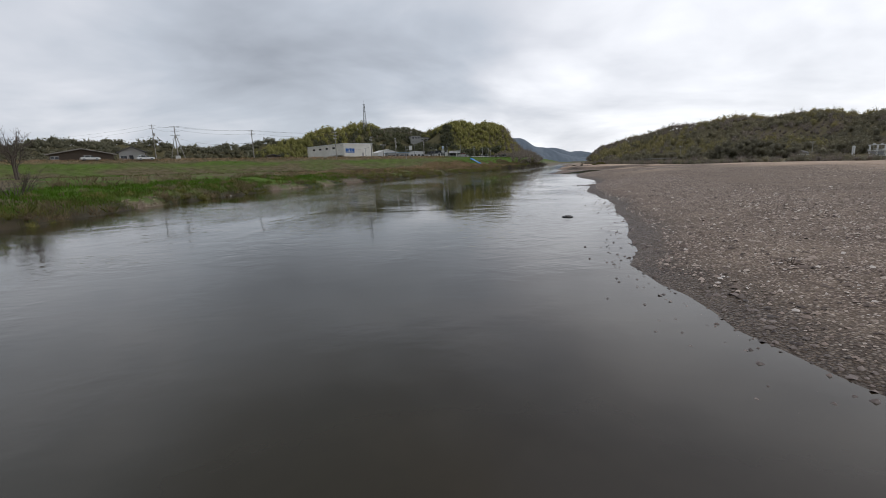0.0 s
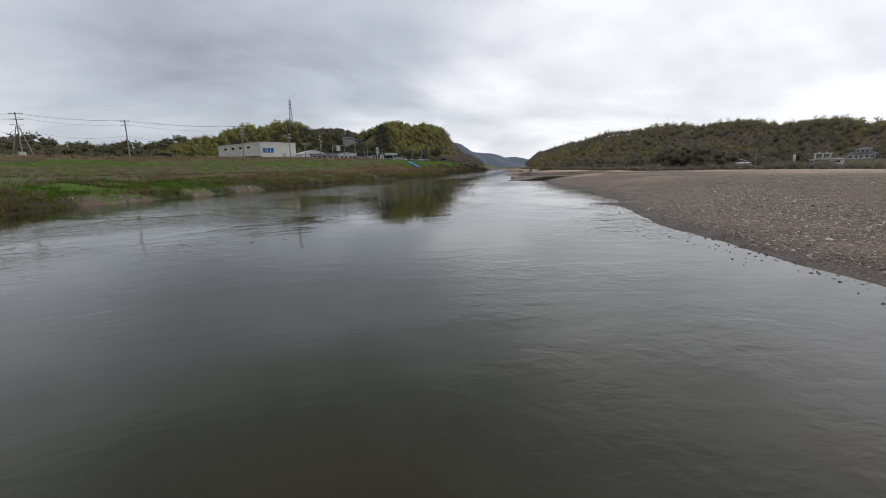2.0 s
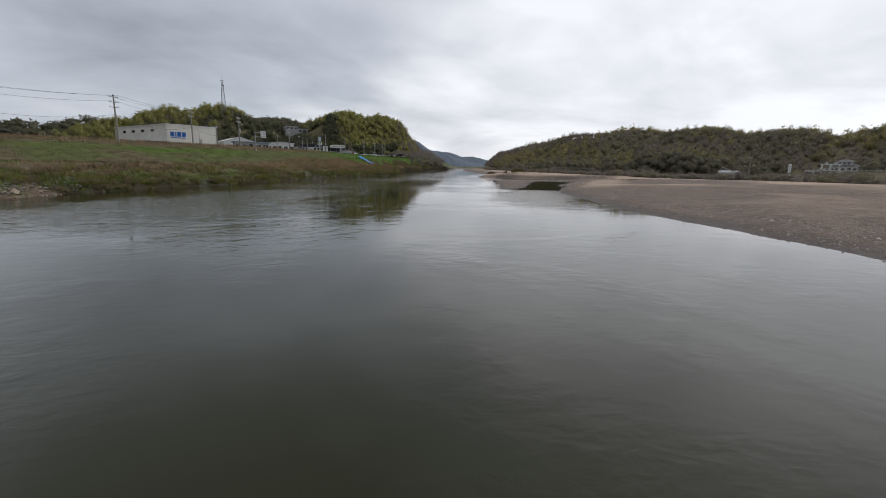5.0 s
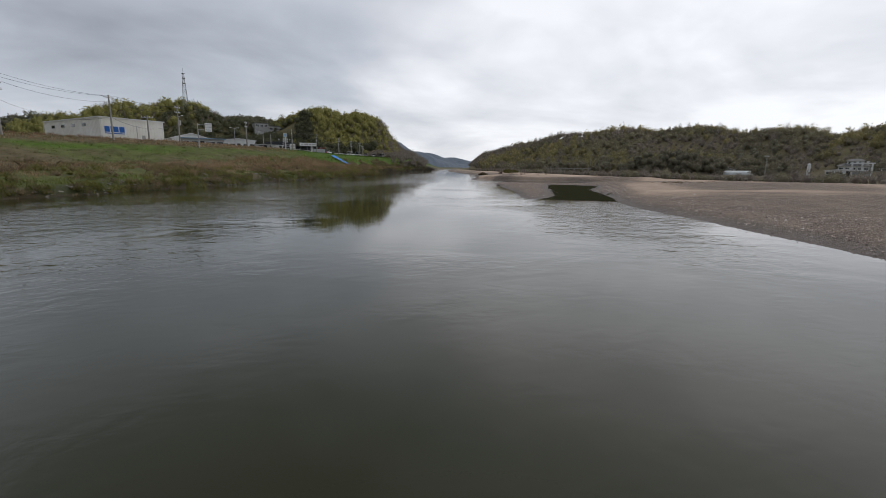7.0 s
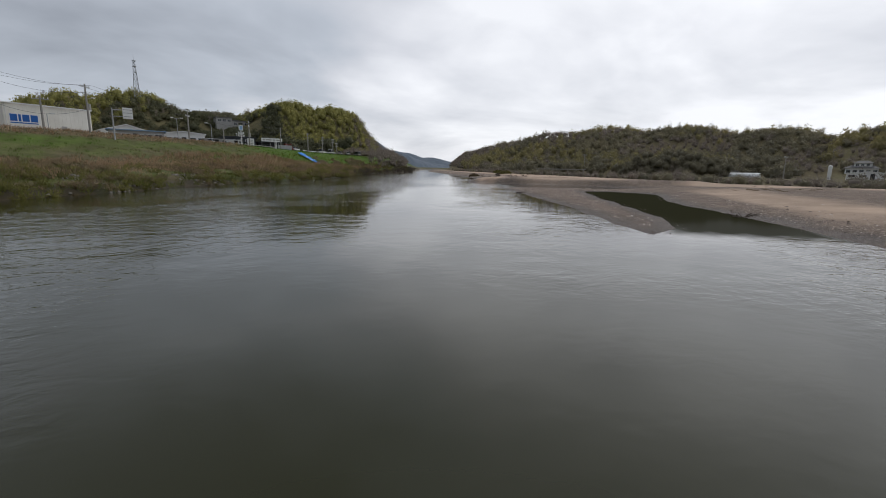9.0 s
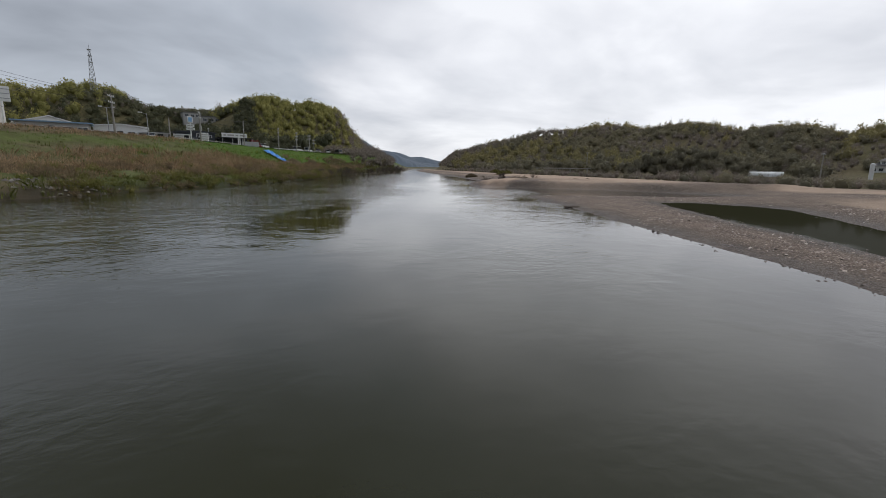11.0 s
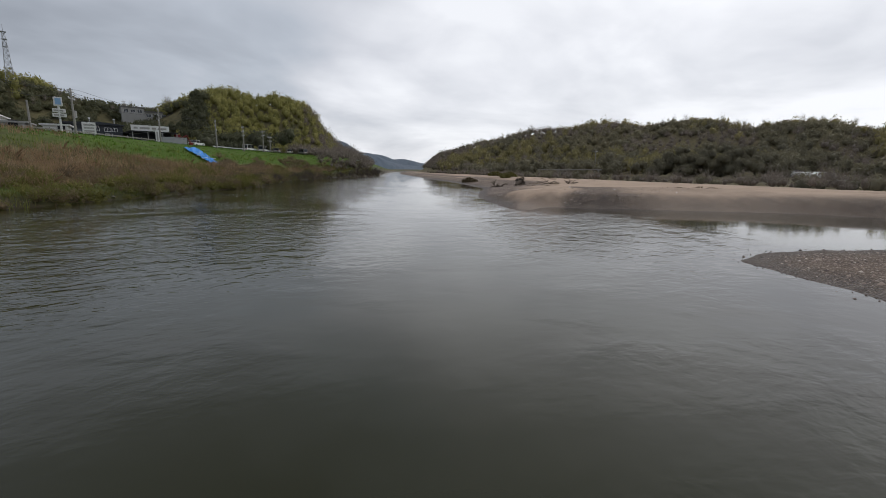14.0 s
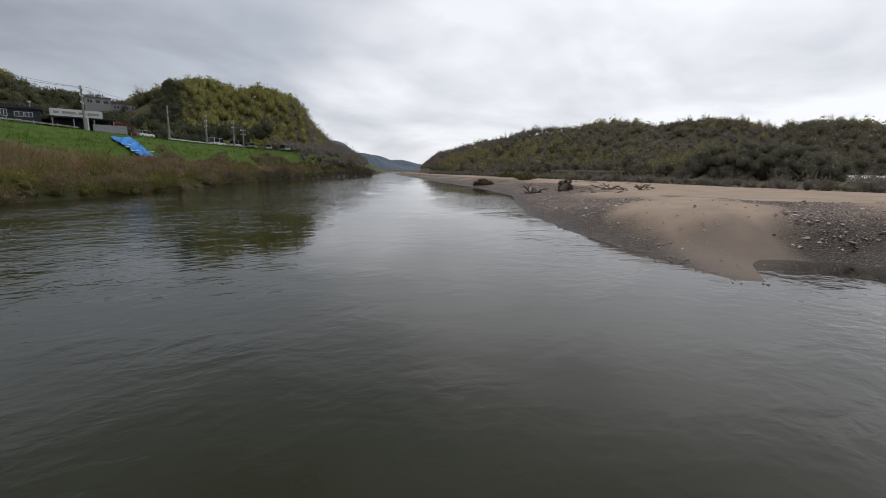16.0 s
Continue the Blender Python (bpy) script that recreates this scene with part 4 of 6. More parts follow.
    # riprap
    px, py, rng = scatter(-30, 25, 96, 172, 0.42, 33)
    z, dl, dr, dc, db = land(px, py)
    patch = smooth(wob(px, py, 7.0, 4.0) + 0.5 * np.exp(-((py - 115) / 9) ** 2) - 0.12 * np.maximum(dl - 1, 0), 0.0, 0.5)
    sel = (dl > -0.2) & (dl < 3.2) & (rng.uniform(size=px.size) < 0.7 * patch)
    stones("riprap", "pale broken stones laid on the river bank", px[sel], py[sel], z[sel] + 0.04, rng.uniform(0.1, 0.25, sel.sum()), M_RIPRAP, 7, 0.6, "riprap")
    px, py, rng = scatter(-30, 70, 60, 300, 0.8, 34)
    z, dl, dr, dc, db = land(px, py)
    sel = (dl > -0.3) & (dl < 0.8) & (rng.uniform(size=px.size) < 0.22)
    stones("bank_stones", "scattered stones at the foot of the bank", px[sel], py[sel], z[sel] + 0.05, rng.uniform(0.1, 0.26, sel.sum()), M_RIPRAP, 8, 0.6, "stones")


M_SHRUB = leafy("shrub_leaves", [(0.122, 0.109, 0.0347), (0.201, 0.19, 0.0545), (0.305, 0.276, 0.0891)])
M_DRYSHRUB = leafy("dry_shrub_leaves", [(0.12, 0.09, 0.05), (0.19, 0.145, 0.085)])
M_DEAD = leafy("dead_stalks", [(0.14, 0.105, 0.066), (0.24, 0.18, 0.108), (0.36, 0.275, 0.165)])
M_TURF = leafy("turf_blades", [(0.135, 0.107, 0.048), (0.115, 0.118, 0.028), (0.085, 0.18, 0.013), (0.125, 0.25, 0.018)])
M_RAPE = leafy("rape_plants", [(0.06, 0.11, 0.02), (0.14, 0.19, 0.04), (0.30, 0.30, 0.05)])
bank_growth()


# ---- gravel bars ----
def bar_stones():
    rows = []
    for x0, x1, y0, y1, step, reach, seed in ((4, 40, 0, 62, 0.13, 13.0, 41), (28, 66, 62, 178, 0.22, 7.0, 42), (54, 84, 172, 212, 0.17, 10.0, 43)):
        px, py, rng = scatter(x0, x1, y0, y1, step, seed)
        z, dl, dr, dc, db = land(px, py)
        chance = np.where(dr < 0, np.where(py < 62, np.exp(dr / 0.6) * 0.34, np.exp(dr / 0.4) * 0.3), 0.8 * (1 - smooth(dr, reach * 0.45, reach)))
        sel = (dr > np.where(py < 62, -1.9, -0.5)) & (dr < reach) & (rng.uniform(size=px.size) < chance * (1 - 0.93 * sandy(px, py, dr)))
        size = np.minimum(0.033 * rng.lognormal(0.0, 0.44, sel.sum()), np.where(dr[sel] < 0, 0.06, 0.11))
        rows.append((px[sel], py[sel], np.maximum(z[sel], -0.010) + size * np.where(dr[sel] < 0, 0.2, 0.1), size, dr[sel]))
    px, py, pz, size, dr = (np.concatenate([r[k] for r in rows]) for k in range(5))
    dry = dr + 0.35 * wob(px, py, 2.5, 4.0) > 0.75
    stones("gravel", "grey-brown river pebbles on the gravel bar", px[dry], py[dry], pz[dry], size[dry], M_PEBBLE, 9, 0.5)
    stones("wet_gravel", "dark wet pebbles at the water's edge", px[~dry], py[~dry], pz[~dry], size[~dry], M_WETPEBBLE, 10, 0.5)
    px, py, rng = scatter(8, 75, -12, 72, 0.33, 45)
    z, dl, dr, dc, db = land(px, py)
    sel = (dr > 6) & (dr < 48) & (rng.uniform(size=px.size) < 0.62 * (1 - 0.8 * sandy(px, py, dr)) * (1 - 0.6 * smooth(dr, 20, 48)))
    stones("upper_gravel", "mixed pale and dark pebbles spread over the upper bar", px[sel], py[sel], z[sel] + 0.012, 0.036 * rng.lognormal(0.0, 0.40, sel.sum()), M_PEBBLE, 12, 0.5)
    px, py, rng = scatter(5, 110, 0, 230, 1.5, 44)
    z, dl, dr, dc, db = land(px, py)
    sel = (dr > 0.5) & (db < -3) & (rng.uniform(size=px.size) < 0.10 * (1 - sandy(px, py, dr)))
    stones("cobbles", "larger pale cobbles strewn over the gravel bar", px[sel], py[sel], z[sel] + 0.03, rng.lognormal(-3.2, 0.3, sel.sum()), M_PEBBLE, 11, 0.55)


bar_stones()


def bar_tufts():
    """Dead weeds and drift caught in patches along the crest of the sand bar."""
    px, py, rng = scatter(62, 112, 120, 240, 1.1, 46)
    z, dl, dr, dc, db = land(px, py)
    sel = (db > -20) & (db < -1) & (dr > 5) & (rng.uniform(size=px.size) < 0.5 * smooth(wob(px, py, 8.0, 3.3) + 0.4 * wob(px, py, 2.5, 1.0), 0.3, 0.8))
    tufts("bar_weeds", "small dark dead weeds dotted over the sand bar", px[sel], py[sel], z[sel], rng.uniform(0.05, 0.16, sel.sum()), np.full(sel.sum(), 0.3), np.clip(rng.normal(0.2, 0.2, sel.sum()), 0, 1), 14, M_DEAD, 8, 0.03, 1.0, "weeds")


bar_tufts()


# ---- things on the bars ----
def tyre():
    t = thing("tyre", 8.15, 23.3, 0.0, 20, "old black car tyre lying in the shallows, filled with gravel", "tyre")
    t.matrix_basis = pose(8.35, 23.75, -0.075, 3, -2, 20) @ Matrix.Diagonal((0.84, 0.84, 0.84, 1))
    bm = bmesh.new()
    R, r, seg = 0.245, 0.085, 40
    prof = [(-0.075, -0.07), (-0.03, -0.095), (0.03, -0.10), (0.075, -0.085), (0.088, -0.03), (0.088, 0.03), (0.075, 0.085), (0.03, 0.10), (-0.03, 0.095), (-0.075, 0.07)]
    rings = []
    for a in range(seg):
        c, s2 = math.cos(a * 2 * math.pi / seg), math.sin(a * 2 * math.pi / seg)
        rings.append([bm.verts.new(((R + p) * c, (R + p) * s2, z + 0.06)) for p, z in prof])
    for a in range(seg):
        for k in range(len(prof)):
            bm.faces.new((rings[a][k], rings[(a + 1) % seg][k], rings[(a + 1) % seg][(k + 1) % len(prof)], rings[a][(k + 1) % len(prof)]))
    for f in bm.faces:
        f.smooth = True
    part("carcass", bm, M_RUBBER, t)
    bm = bmesh.new()
    for a in range(44):
        ang = a * 2 * math.pi / 44
        m = pose(0, 0, 0, 0, 0, math.degrees(ang)) @ pose(0.332, 0, 0.06, 0, 0, 18)
        sub = bmesh.ops.create_cube(bm, size=1.0)
        bmesh.ops.transform(bm, matrix=m @ Matrix.Diagonal((0.012, 0.03, 0.15, 1)), verts=sub["verts"])
    part("tread", bm, M_RUBBER, t)
    rng = np.random.default_rng(3)
    bm = bmesh.new()
    for _ in range(46):
        a, q = rng.uniform(0, 6.283), math.sqrt(rng.uniform()) * 0.16
        sub = bmesh.ops.create_icosphere(bm, subdivisions=1, radius=rng.uniform(0.018, 0.04))
        bmesh.ops.transform(bm, matrix=pose(q * math.cos(a), q * math.sin(a), 0.07 + rng.uniform(0, 0.03), rng.uniform(0, 90), 0, rng.uniform(0, 360)) @ Matrix.Diagonal((1.2, 0.9, 0.6, 1)), verts=sub["verts"])
    part("gravel_fill", bm, M_WETPEBBLE, t, "wet gravel caught inside the tyre")


tyre()


def branching(bm, rng, p, d, length, r, depth, spread_by):
    q = p + d * length
    tube(bm, p, q, r, r * 0.65, 5 if depth > 1 else 3, False)
    if depth == 0:
        return
    for _ in range(3 if depth > 1 else 4):
        n = (d + Vector(rng.normal(0, spread_by, 3))).normalized()
        branching(bm, rng, p + d * length * rng.uniform(0.45, 1.0), n, length * rng.uniform(0.5, 0.8), r * 0.6, depth - 1, spread_by)


def twig_clump(name, x, y, z, size, label, category, seed, flat=0.5, stems=7, mat=None):
    rng = np.random.default_rng(seed)
    t = thing(name, x, y, z, rng.uniform(0, 360), label, category)
    bm = bmesh.new()
    for _ in range(stems):
        a = rng.uniform(0, 6.283)
        d = Vector((math.cos(a), math.sin(a), rng.uniform(0.1, 1.1) * flat)).normalized()
        branching(bm, rng, Vector((rng.normal(0, size * 0.15), rng.normal(0, size * 0.15), -0.05)), d, size * rng.uniform(0.35, 0.7), size * 0.035, 2, 0.45)
    part("branch_tangle", bm, mat or M_WOOD, t)
    return t


def root_stump(x, y, z):
    t = thing("tree_stump", x, y, z, 30, "upturned grey tree stump with broken roots on the sand", "stump")
    rng = np.random.default_rng(8)
    bm = bmesh.new()
    tube(bm, (-0.9, 0.15, 0.05), (0.25, 0.0, 0.5), 0.20, 0.34, 10)
    part("trunk", bm, M_WOOD, t)
    bm = bmesh.new()
    for k in range(17):
        a = k * 0.37
        way = Vector((0.35 + 0.3 * rng.uniform(-1, 1), math.cos(a), math.sin(a) * 0.9 + 0.25)).normalized()
        branching(bm, rng, Vector((0.25, 0, 0.5)), way, 0.5 * rng.uniform(0.7, 1.3), 0.10, 2, 0.45)
    part("roots", bm, M_WOOD, t)


root_stump(77.2, 202.9, gz(77.2, 202.9))
for k, (x, y, size, flat, label) in enumerate(((74.5, 204.5, 1.7, 0.5, "tangled bleached branches beside a stump on the bar"), (80.0, 199.9, 1.5, 0.5, "low pile of driftwood on the sand"), (81.6, 197.4, 1.3, 0.8, "broken driftwood branch standing in the sand"), (20.4, 54.9, 0.42, 0.5, "dark snagged twigs at the water's edge"), (47.0, 118.8, 0.8, 0.5, "dark drift of twigs stranded above a pool"), (9.1, 10.1, 0.35, 0.3, "small clot of brown twigs on the gravel"), (38.0, 62.0, 0.5, 0.3, "dark flood debris on the gravel bar"))):
    twig_clump("driftwood", x, y, max(0.0, gz(x, y)), size, label, "driftwood", 50 + k, flat)
lt = thing("driftwood_log", 48.0, 145.3, 0.03, 155, "dark waterlogged log stranded on the shore", "log")
bm = bmesh.new()
tube(bm, (-0.55, 0, 0.0), (0.6, 0.05, 0.03), 0.075, 0.045, 8)
tube(bm, (0.1, 0, 0.02), (0.42, 0.2, 0.05), 0.035, 0.02, 6)
part("log_wood", bm, M_WOOD, lt)
for k, (x, y, s) in enumerate(((82.8, 227.6, 1.6), (97.0, 236.0, 1.2), (106.0, 248.0, 2.4), (111.0, 262.0, 2.2))):
    bt = thing("shrub", x, y, gz(x, y), 40 * k, "olive-green low shrub on the sandy bar", "shrub", "shrubs on the bar")
    rng = np.random.default_rng(70 + k)
    bm = bmesh.new()
    for _ in range(int(260 * s)):
        a, q = rng.uniform(0, 6.283), math.sqrt(rng.uniform()) * s
        c = Vector((q * math.cos(a), q * math.sin(a), rng.uniform(0.05, 0.6) * s * (1 - 0.6 * (q / s) ** 2)))
        u, w = Vector(rng.normal(0, 0.12, 3)), Vector(rng.normal(0, 0.12, 3))
        bm.faces.new([bm.verts.new(p) for p in (c - u, c + w, c + u, c - w * 0.6)])
    part("leaves", bm, M_SHRUB if k else M_DRYSHRUB, bt)
    bm = bmesh.new()
    for _ in range(9):
        a = rng.uniform(0, 6.283)
        tube(bm, (0, 0, -0.1), (0.7 * s * math.cos(a), 0.7 * s * math.sin(a), 0.5 * s * rng.uniform(0.4, 1.0)), 0.03, 0.01, 4, False)
    part("stems", bm, M_BARK, bt)


# ---- shrubs and trees that stand alone ----
def bare_tree(name, x, y, height, label, category, seed, group=""):
    rng = np.random.default_rng(seed)
    t = thing(name, x, y, gz(x, y) - 0.1, rng.uniform(0, 360), label, category, group)
    bm = bmesh.new()
    tube(bm, (0, 0, 0), (rng.normal(0, 0.1), rng.normal(0, 0.1), height * 0.45), height * 0.022, height * 0.014, 8)
    part("trunk", bm, M_BARK, t)
    bm = bmesh.new()
    for k in range(9):
        a = k * 2.4
        branching(bm, rng, Vector((0, 0, height * (0.22 + 0.025 * k))), Vector((math.cos(a) * 0.55, math.sin(a) * 0.55, 1)).normalized(), height * 0.27, height * 0.008, 3, 0.34)
    part("crown", bm, M_BARK, t)
    return t


def thicket(name, x, y, height, label, category, seed, group="", stems=16):
    rng = np.random.default_rng(seed)
    t = thing(name, x, y, gz(x, y) - 0.1, 0, label, category, group)
    bm = bmesh.new()
    for _ in range(stems):
        a = rng.uniform(0, 6.283)
        q = Vector((math.cos(a), math.sin(a), 0)) * rng.uniform(0, 0.35) * height
        branching(bm, rng, q, Vector((math.cos(a) * 0.5, math.sin(a) * 0.5, rng.uniform(0.6, 1.2))).normalized(), height * 0.42, height * 0.009, 3, 0.38)
    part("crown", bm, M_BARK, t)
    return t


bare_tree("bare_tree", -62, 74, 9.0, "leafless pale-twigged tree on the grassy bank", "tree", 1)
bare_tree("bare_tree", -70, 84, 8.0, "slender leafless tree beside the road embankment", "tree", 2)
first = thicket("bare_shrub", -34.0, 40.0, 3.4, "leafless grey-brown shrub on the river bank", "shrub", 3, "bare shrubs on the bank")
for k, (x, y, sc) in enumerate(((-33, 30, 1.0), (44.5, 236.5, 0.62), (46.5, 240.5, 0.8), (48.0, 244.0, 0.75), (53.5, 257.0, 0.9), (55.5, 263.0, 1.15), (58.0, 268.0, 1.2), (60.5, 273.0, 1.0), (66.0, 283.0, 0.9), (70.0, 289.0, 1.2), (75.0, 297.0, 1.3), (80.0, 305.0, 1.5), (86.0, 312.0, 1.7), (90.0, 319.0, 1.8), (94.0, 326.0, 1.7), (85.0, 322.0, 1.7), (78.0, 314.0, 1.4), (97.5, 332.0, 1.4))):
    c = copy_thing(first, pose(x, y, gz(x, y) - 0.1, 0, 0, 67 * k))
    c.matrix_basis = pose(x, y, gz(x, y) - 0.1, 0, 0, 67 * k) @ Matrix.Diagonal((sc, sc, sc, 1))


def side_growth():
    # brush behind the bar's crest and tall trees at the hill's foot
    px, py, rng = scatter(60, 240, -40, 420, 3.3, 61)
    z, dl, dr, dc, db = land(px, py)
    sel = (db > 3) & (db < 34) & (rng.uniform(size=px.size) < 0.7 + 0.3 * smooth(wob(px, py, 18.0, 2.0), -0.2, 0.3))
    rows = np.stack([px, py, z - 0.2, rng.uniform(0.7, 1.5, px.size) * (1 + 0.6 * smooth(wob(px, py, 22.0, 5.0), 0.0, 0.5) * smooth(db, 6, 16)), np.clip(0.2 + 0.3 * wob(px, py, 15, 1) + rng.normal(0, 0.15, px.size), 0, 0.9)], 1)
    brown = rng.uniform(size=px.size) < 0.72
    forest("brush", "russet leafless brush behind the gravel bar", rows[sel & brown], M_BARE, SH_BARE, 31, "brush")
    forest("green_brush", "olive undergrowth behind the gravel bar", rows[sel & ~brown], M_WOODS, SH_FINE, 32, "brush")
    rows = []
    for cx, cy, n, wide, tall, seed in ((184, 288, 30, 16, 7.0, 2), (168, 318, 26, 14, 6.0, 3), (252, 246, 26, 12, 7.0, 4), (199, 206, 10, 5, 1.5, 5), (222, 250, 26, 14, 7.0, 6), (238, 150, 14, 9, 4.0, 7), (192, 128, 22, 14, 5.0, 8), (208, 100, 24, 16, 6.0, 9)):
        r = np.random.default_rng(100 + seed)
        for _ in range(n):
            a, q = r.uniform(0, 6.283), math.sqrt(r.uniform()) * wide
            x, y = cx + q * math.cos(a), cy + q * math.sin(a)
            rows.append((x, y, gz(x, y) + r.uniform(-0.5, tall * (1 - 0.6 * (q / wide) ** 2)), r.uniform(2.2, 3.6), np.clip(r.normal(0.22, 0.12), 0, 0.8)))
    forest("foot_trees", "tall dark trees crowding the foot of the hill", rows, M_WOODS, SH_ROUND, 33, "trees")
    rows, r = [], np.random.default_rng(110)
    for _ in range(190):
        a, q = r.uniform(0, 6.283), math.sqrt(r.uniform())
        u, w = q * math.cos(a), q * math.sin(a)
        x, y = 193 + 22 * u * 0.73 + 10 * w * 0.68, 248 - 22 * u * 0.68 + 10 * w * 0.73
        rows.append((x, y, gz(x, y) + r.uniform(-0.5, 9.8 * (1 - 0.7 * q * q)), r.uniform(1.8, 3.2), np.clip(r.normal(0.12, 0.10), 0, 0.6)))
    forest("riverside_thicket", "dense dark olive thicket behind the gravel bar", rows, M_WOODS, SH_FINE, 37, "trees")
    # undergrowth along the foot of the bamboo hill
    px, py, rng = scatter(30, 130, 318, 430, 3.0, 62)
    z, dl, dr, dc, db = land(px, py)
    sel = (dc < 3) & (dc > -22) & (dl > 3) & (px > 62)
    forest("hill_foot_brush", "bare brown trees at the foot of the bamboo hill", np.stack([px, py, z, rng.uniform(1.4, 2.8, px.size) * (1 + 0.6 * smooth(px, 72, 90)), np.clip(rng.normal(0.35, 0.2, px.size), 0, 0.9)], 1)[sel], M_BARE, SH_BARE, 34, "brush")
    px, py, rng = scatter(70, 125, 305, 420, 2.6, 63)
    z, dl, dr, dc, db = land(px, py)
    sel = (dl > 2) & (dl < 16) & (rng.uniform(size=px.size) < 0.55)
    forest("bank_brush", "dense leafless brush at the end of the bank", np.stack([px, py, z, rng.uniform(1.4, 3.2, px.size), np.clip(rng.normal(0.3, 0.2, px.size), 0, 0.9)], 1)[sel], M_BARE, SH_BARE, 35, "brush")
    # dark conifers and garden trees behind the shops
    rows = []
    r = np.random.default_rng(9)
    for _ in range(150):
        x = r.uniform(-30, 62)
        y = 318 + r.uniform(-8, 34) - 0.12 * x
        rows.append((x, y, max(gz(x, y), 8.0) + r.uniform(0, 4.5), r.uniform(2.0, 3.4), np.clip(r.normal(0.12, 0.1), 0, 0.6)))
    for _ in range(130):
        x, y = r.uniform(-14, 34), r.uniform(366, 396)
        rows.append((x, y, max(gz(x, y), 8.0) + r.uniform(-1, 3.5), r.uniform(2.2, 3.6), np.clip(r.normal(0.15, 0.12), 0, 0.6)))
    hb = gz(8, 403) - 5.5
    for _ in range(70):
        x, y, q = r.uniform(0, 37), r.uniform(386, 395), r.uniform(2.0, 2.9)
        rows.append((x, y, hb + 8.8 - 1.6 * q - r.uniform(0, 2.5), q, np.clip(r.normal(0.15, 0.12), 0, 0.6)))
    forest("roadside_trees", "dark evergreen trees behind the roadside shops", rows, M_CONIFER, SH_ROUND, 36, "trees")


side_growth()


def build_road():
    """The asphalt on top of the embankment, with a painted edge line."""
    m = paint("asphalt", (0.055, 0.054, 0.052), 0.9, 0.0, 0.3, 0.8)
    pts = [Vector(p) for p in ROAD_EDGE[1:12]]
    fine = []
    for a, b in zip(pts[:-1], pts[1:]):
        fine += [a.lerp(b, k / 8) for k in range(8)]
    for name, o0, o1, lift, mat, label in (("road", 5.0, 12.0, 0.06, m, "grey asphalt road on top of the embankment"), ("road_marking", 5.4, 5.55, 0.075, M_WHITE, "white painted line along the edge of the road")):
        V, F = [], []
        for k, p in enumerate(fine):
            d = (fine[min(k + 1, len(fine) - 1)] - fine[max(k - 1, 0)]).normalized()
            n = Vector((-d.y, d.x))
            for o in (o0, o1):
                q = p + n * o
                V.append((q.x, q.y, 8.0 + lift + 0.02))
            if k:
                F.append((2 * k - 2, 2 * k, 2 * k + 1, 2 * k - 1))
        tagged(mesh_object(name, V, F, mat), label, "road", kind="structure")


build_road()


# ---- poles, wires and masts ----
def utility_pole(x, y, top, turn, label, arms=2, transformer=False, lamp_arm=False):
    g = gz(x, y)
    h = top - g
    t = thing("utility_pole", x, y, g, turn, label, "utility pole", "utility poles along the road")
    part("pole", tube(bmesh.new(), (0, 0, -0.3), (0, 0, h), 0.19, 0.12, 10), M_CONCRETE, t)
    for k in range(arms):
        z = h - 0.5 - 1.1 * k
        arm = boxed("crossarm", (-1.1, 1.1, -0.06, 0.06, z - 0.06, z + 0.06), M_STEEL, t)
        for ix in (-1.0, -0.45, 0.45, 1.0):
            part("insulator", tube(bmesh.new(), (ix, 0, z + 0.06), (ix, 0, z + 0.3), 0.07, 0.05, 6), M_WHITE, arm)
    if transformer:
        part("transformer", tube(bmesh.new(), (0.45, 0, h - 4.3), (0.45, 0, h - 3.3), 0.3, 0.3, 10), M_GREYWALL, t)
        boxed("bracket", (0.0, 0.5, -0.2, 0.2, h - 4.4, h - 4.3), M_STEEL, t)
    if lamp_arm:
        bm = bmesh.new()
        tube(bm, (0, 0, h - 2.6), (1.6, 0, h - 2.1), 0.04, 0.03, 6)
        arm = part("lamp_arm", bm, M_STEEL, t)
        boxed("lamp_head", (1.4, 2.0, -0.12, 0.12, h - 2.16, h - 2.02), M_WHITE, arm)
    for k in range(5):
        part("step_bolt", tube(bmesh.new(), (0, -0.3, h - 6.0 + 0.9 * k), (0, 0.3, h - 6.0 + 0.9 * k), 0.018, 0.018, 4), M_STEEL, t)
    return t


POLES = [(-100.7, 184.1, 22.9), (-86.7, 172.8, 21.0), (-56.7, 165.1, 18.1), (-29.6, 177.0, 17.6), (-17.0, 188.0, 16.2), (-7.5, 200.0, 16.2), (5.4, 221.5, 15.2), (18.1, 239.0, 14.8), (27.3, 259.5, 14.9), (37.5, 275.5, 14.6), (44.0, 284.5, 14.2), (50.0, 297.8, 14.2)]
for k, (x, y, top) in enumerate(POLES):
    if k != 1:
        utility_pole(x, y, top, 35 + 7 * k, "tall concrete utility pole with steel crossarms beside the road", 3 if k in (3, 8, 9, 10) else 2, k in (0, 5, 7), k == 5)
utility_pole(11.4, 243.5, 13.2, 20, "plain concrete service pole behind a shop", 0)
utility_pole(-12.8, 196.5, 13.4, 10, "short concrete pole before the cream warehouse", 1)
utility_pole(52.5, 304.0, 13.0, 50, "concrete utility pole beside parked trucks", 2)
utility_pole(203.0, 243.0, 9.5, 20, "thin utility pole beside a farmhouse", 1)
utility_pole(183.0, 196.0, 8.5, 0, "thin wooden pole in a field", 1)
utility_pole(178.0, 290.0, 11.0, 0, "thin utility pole at the foot of a hill", 1)


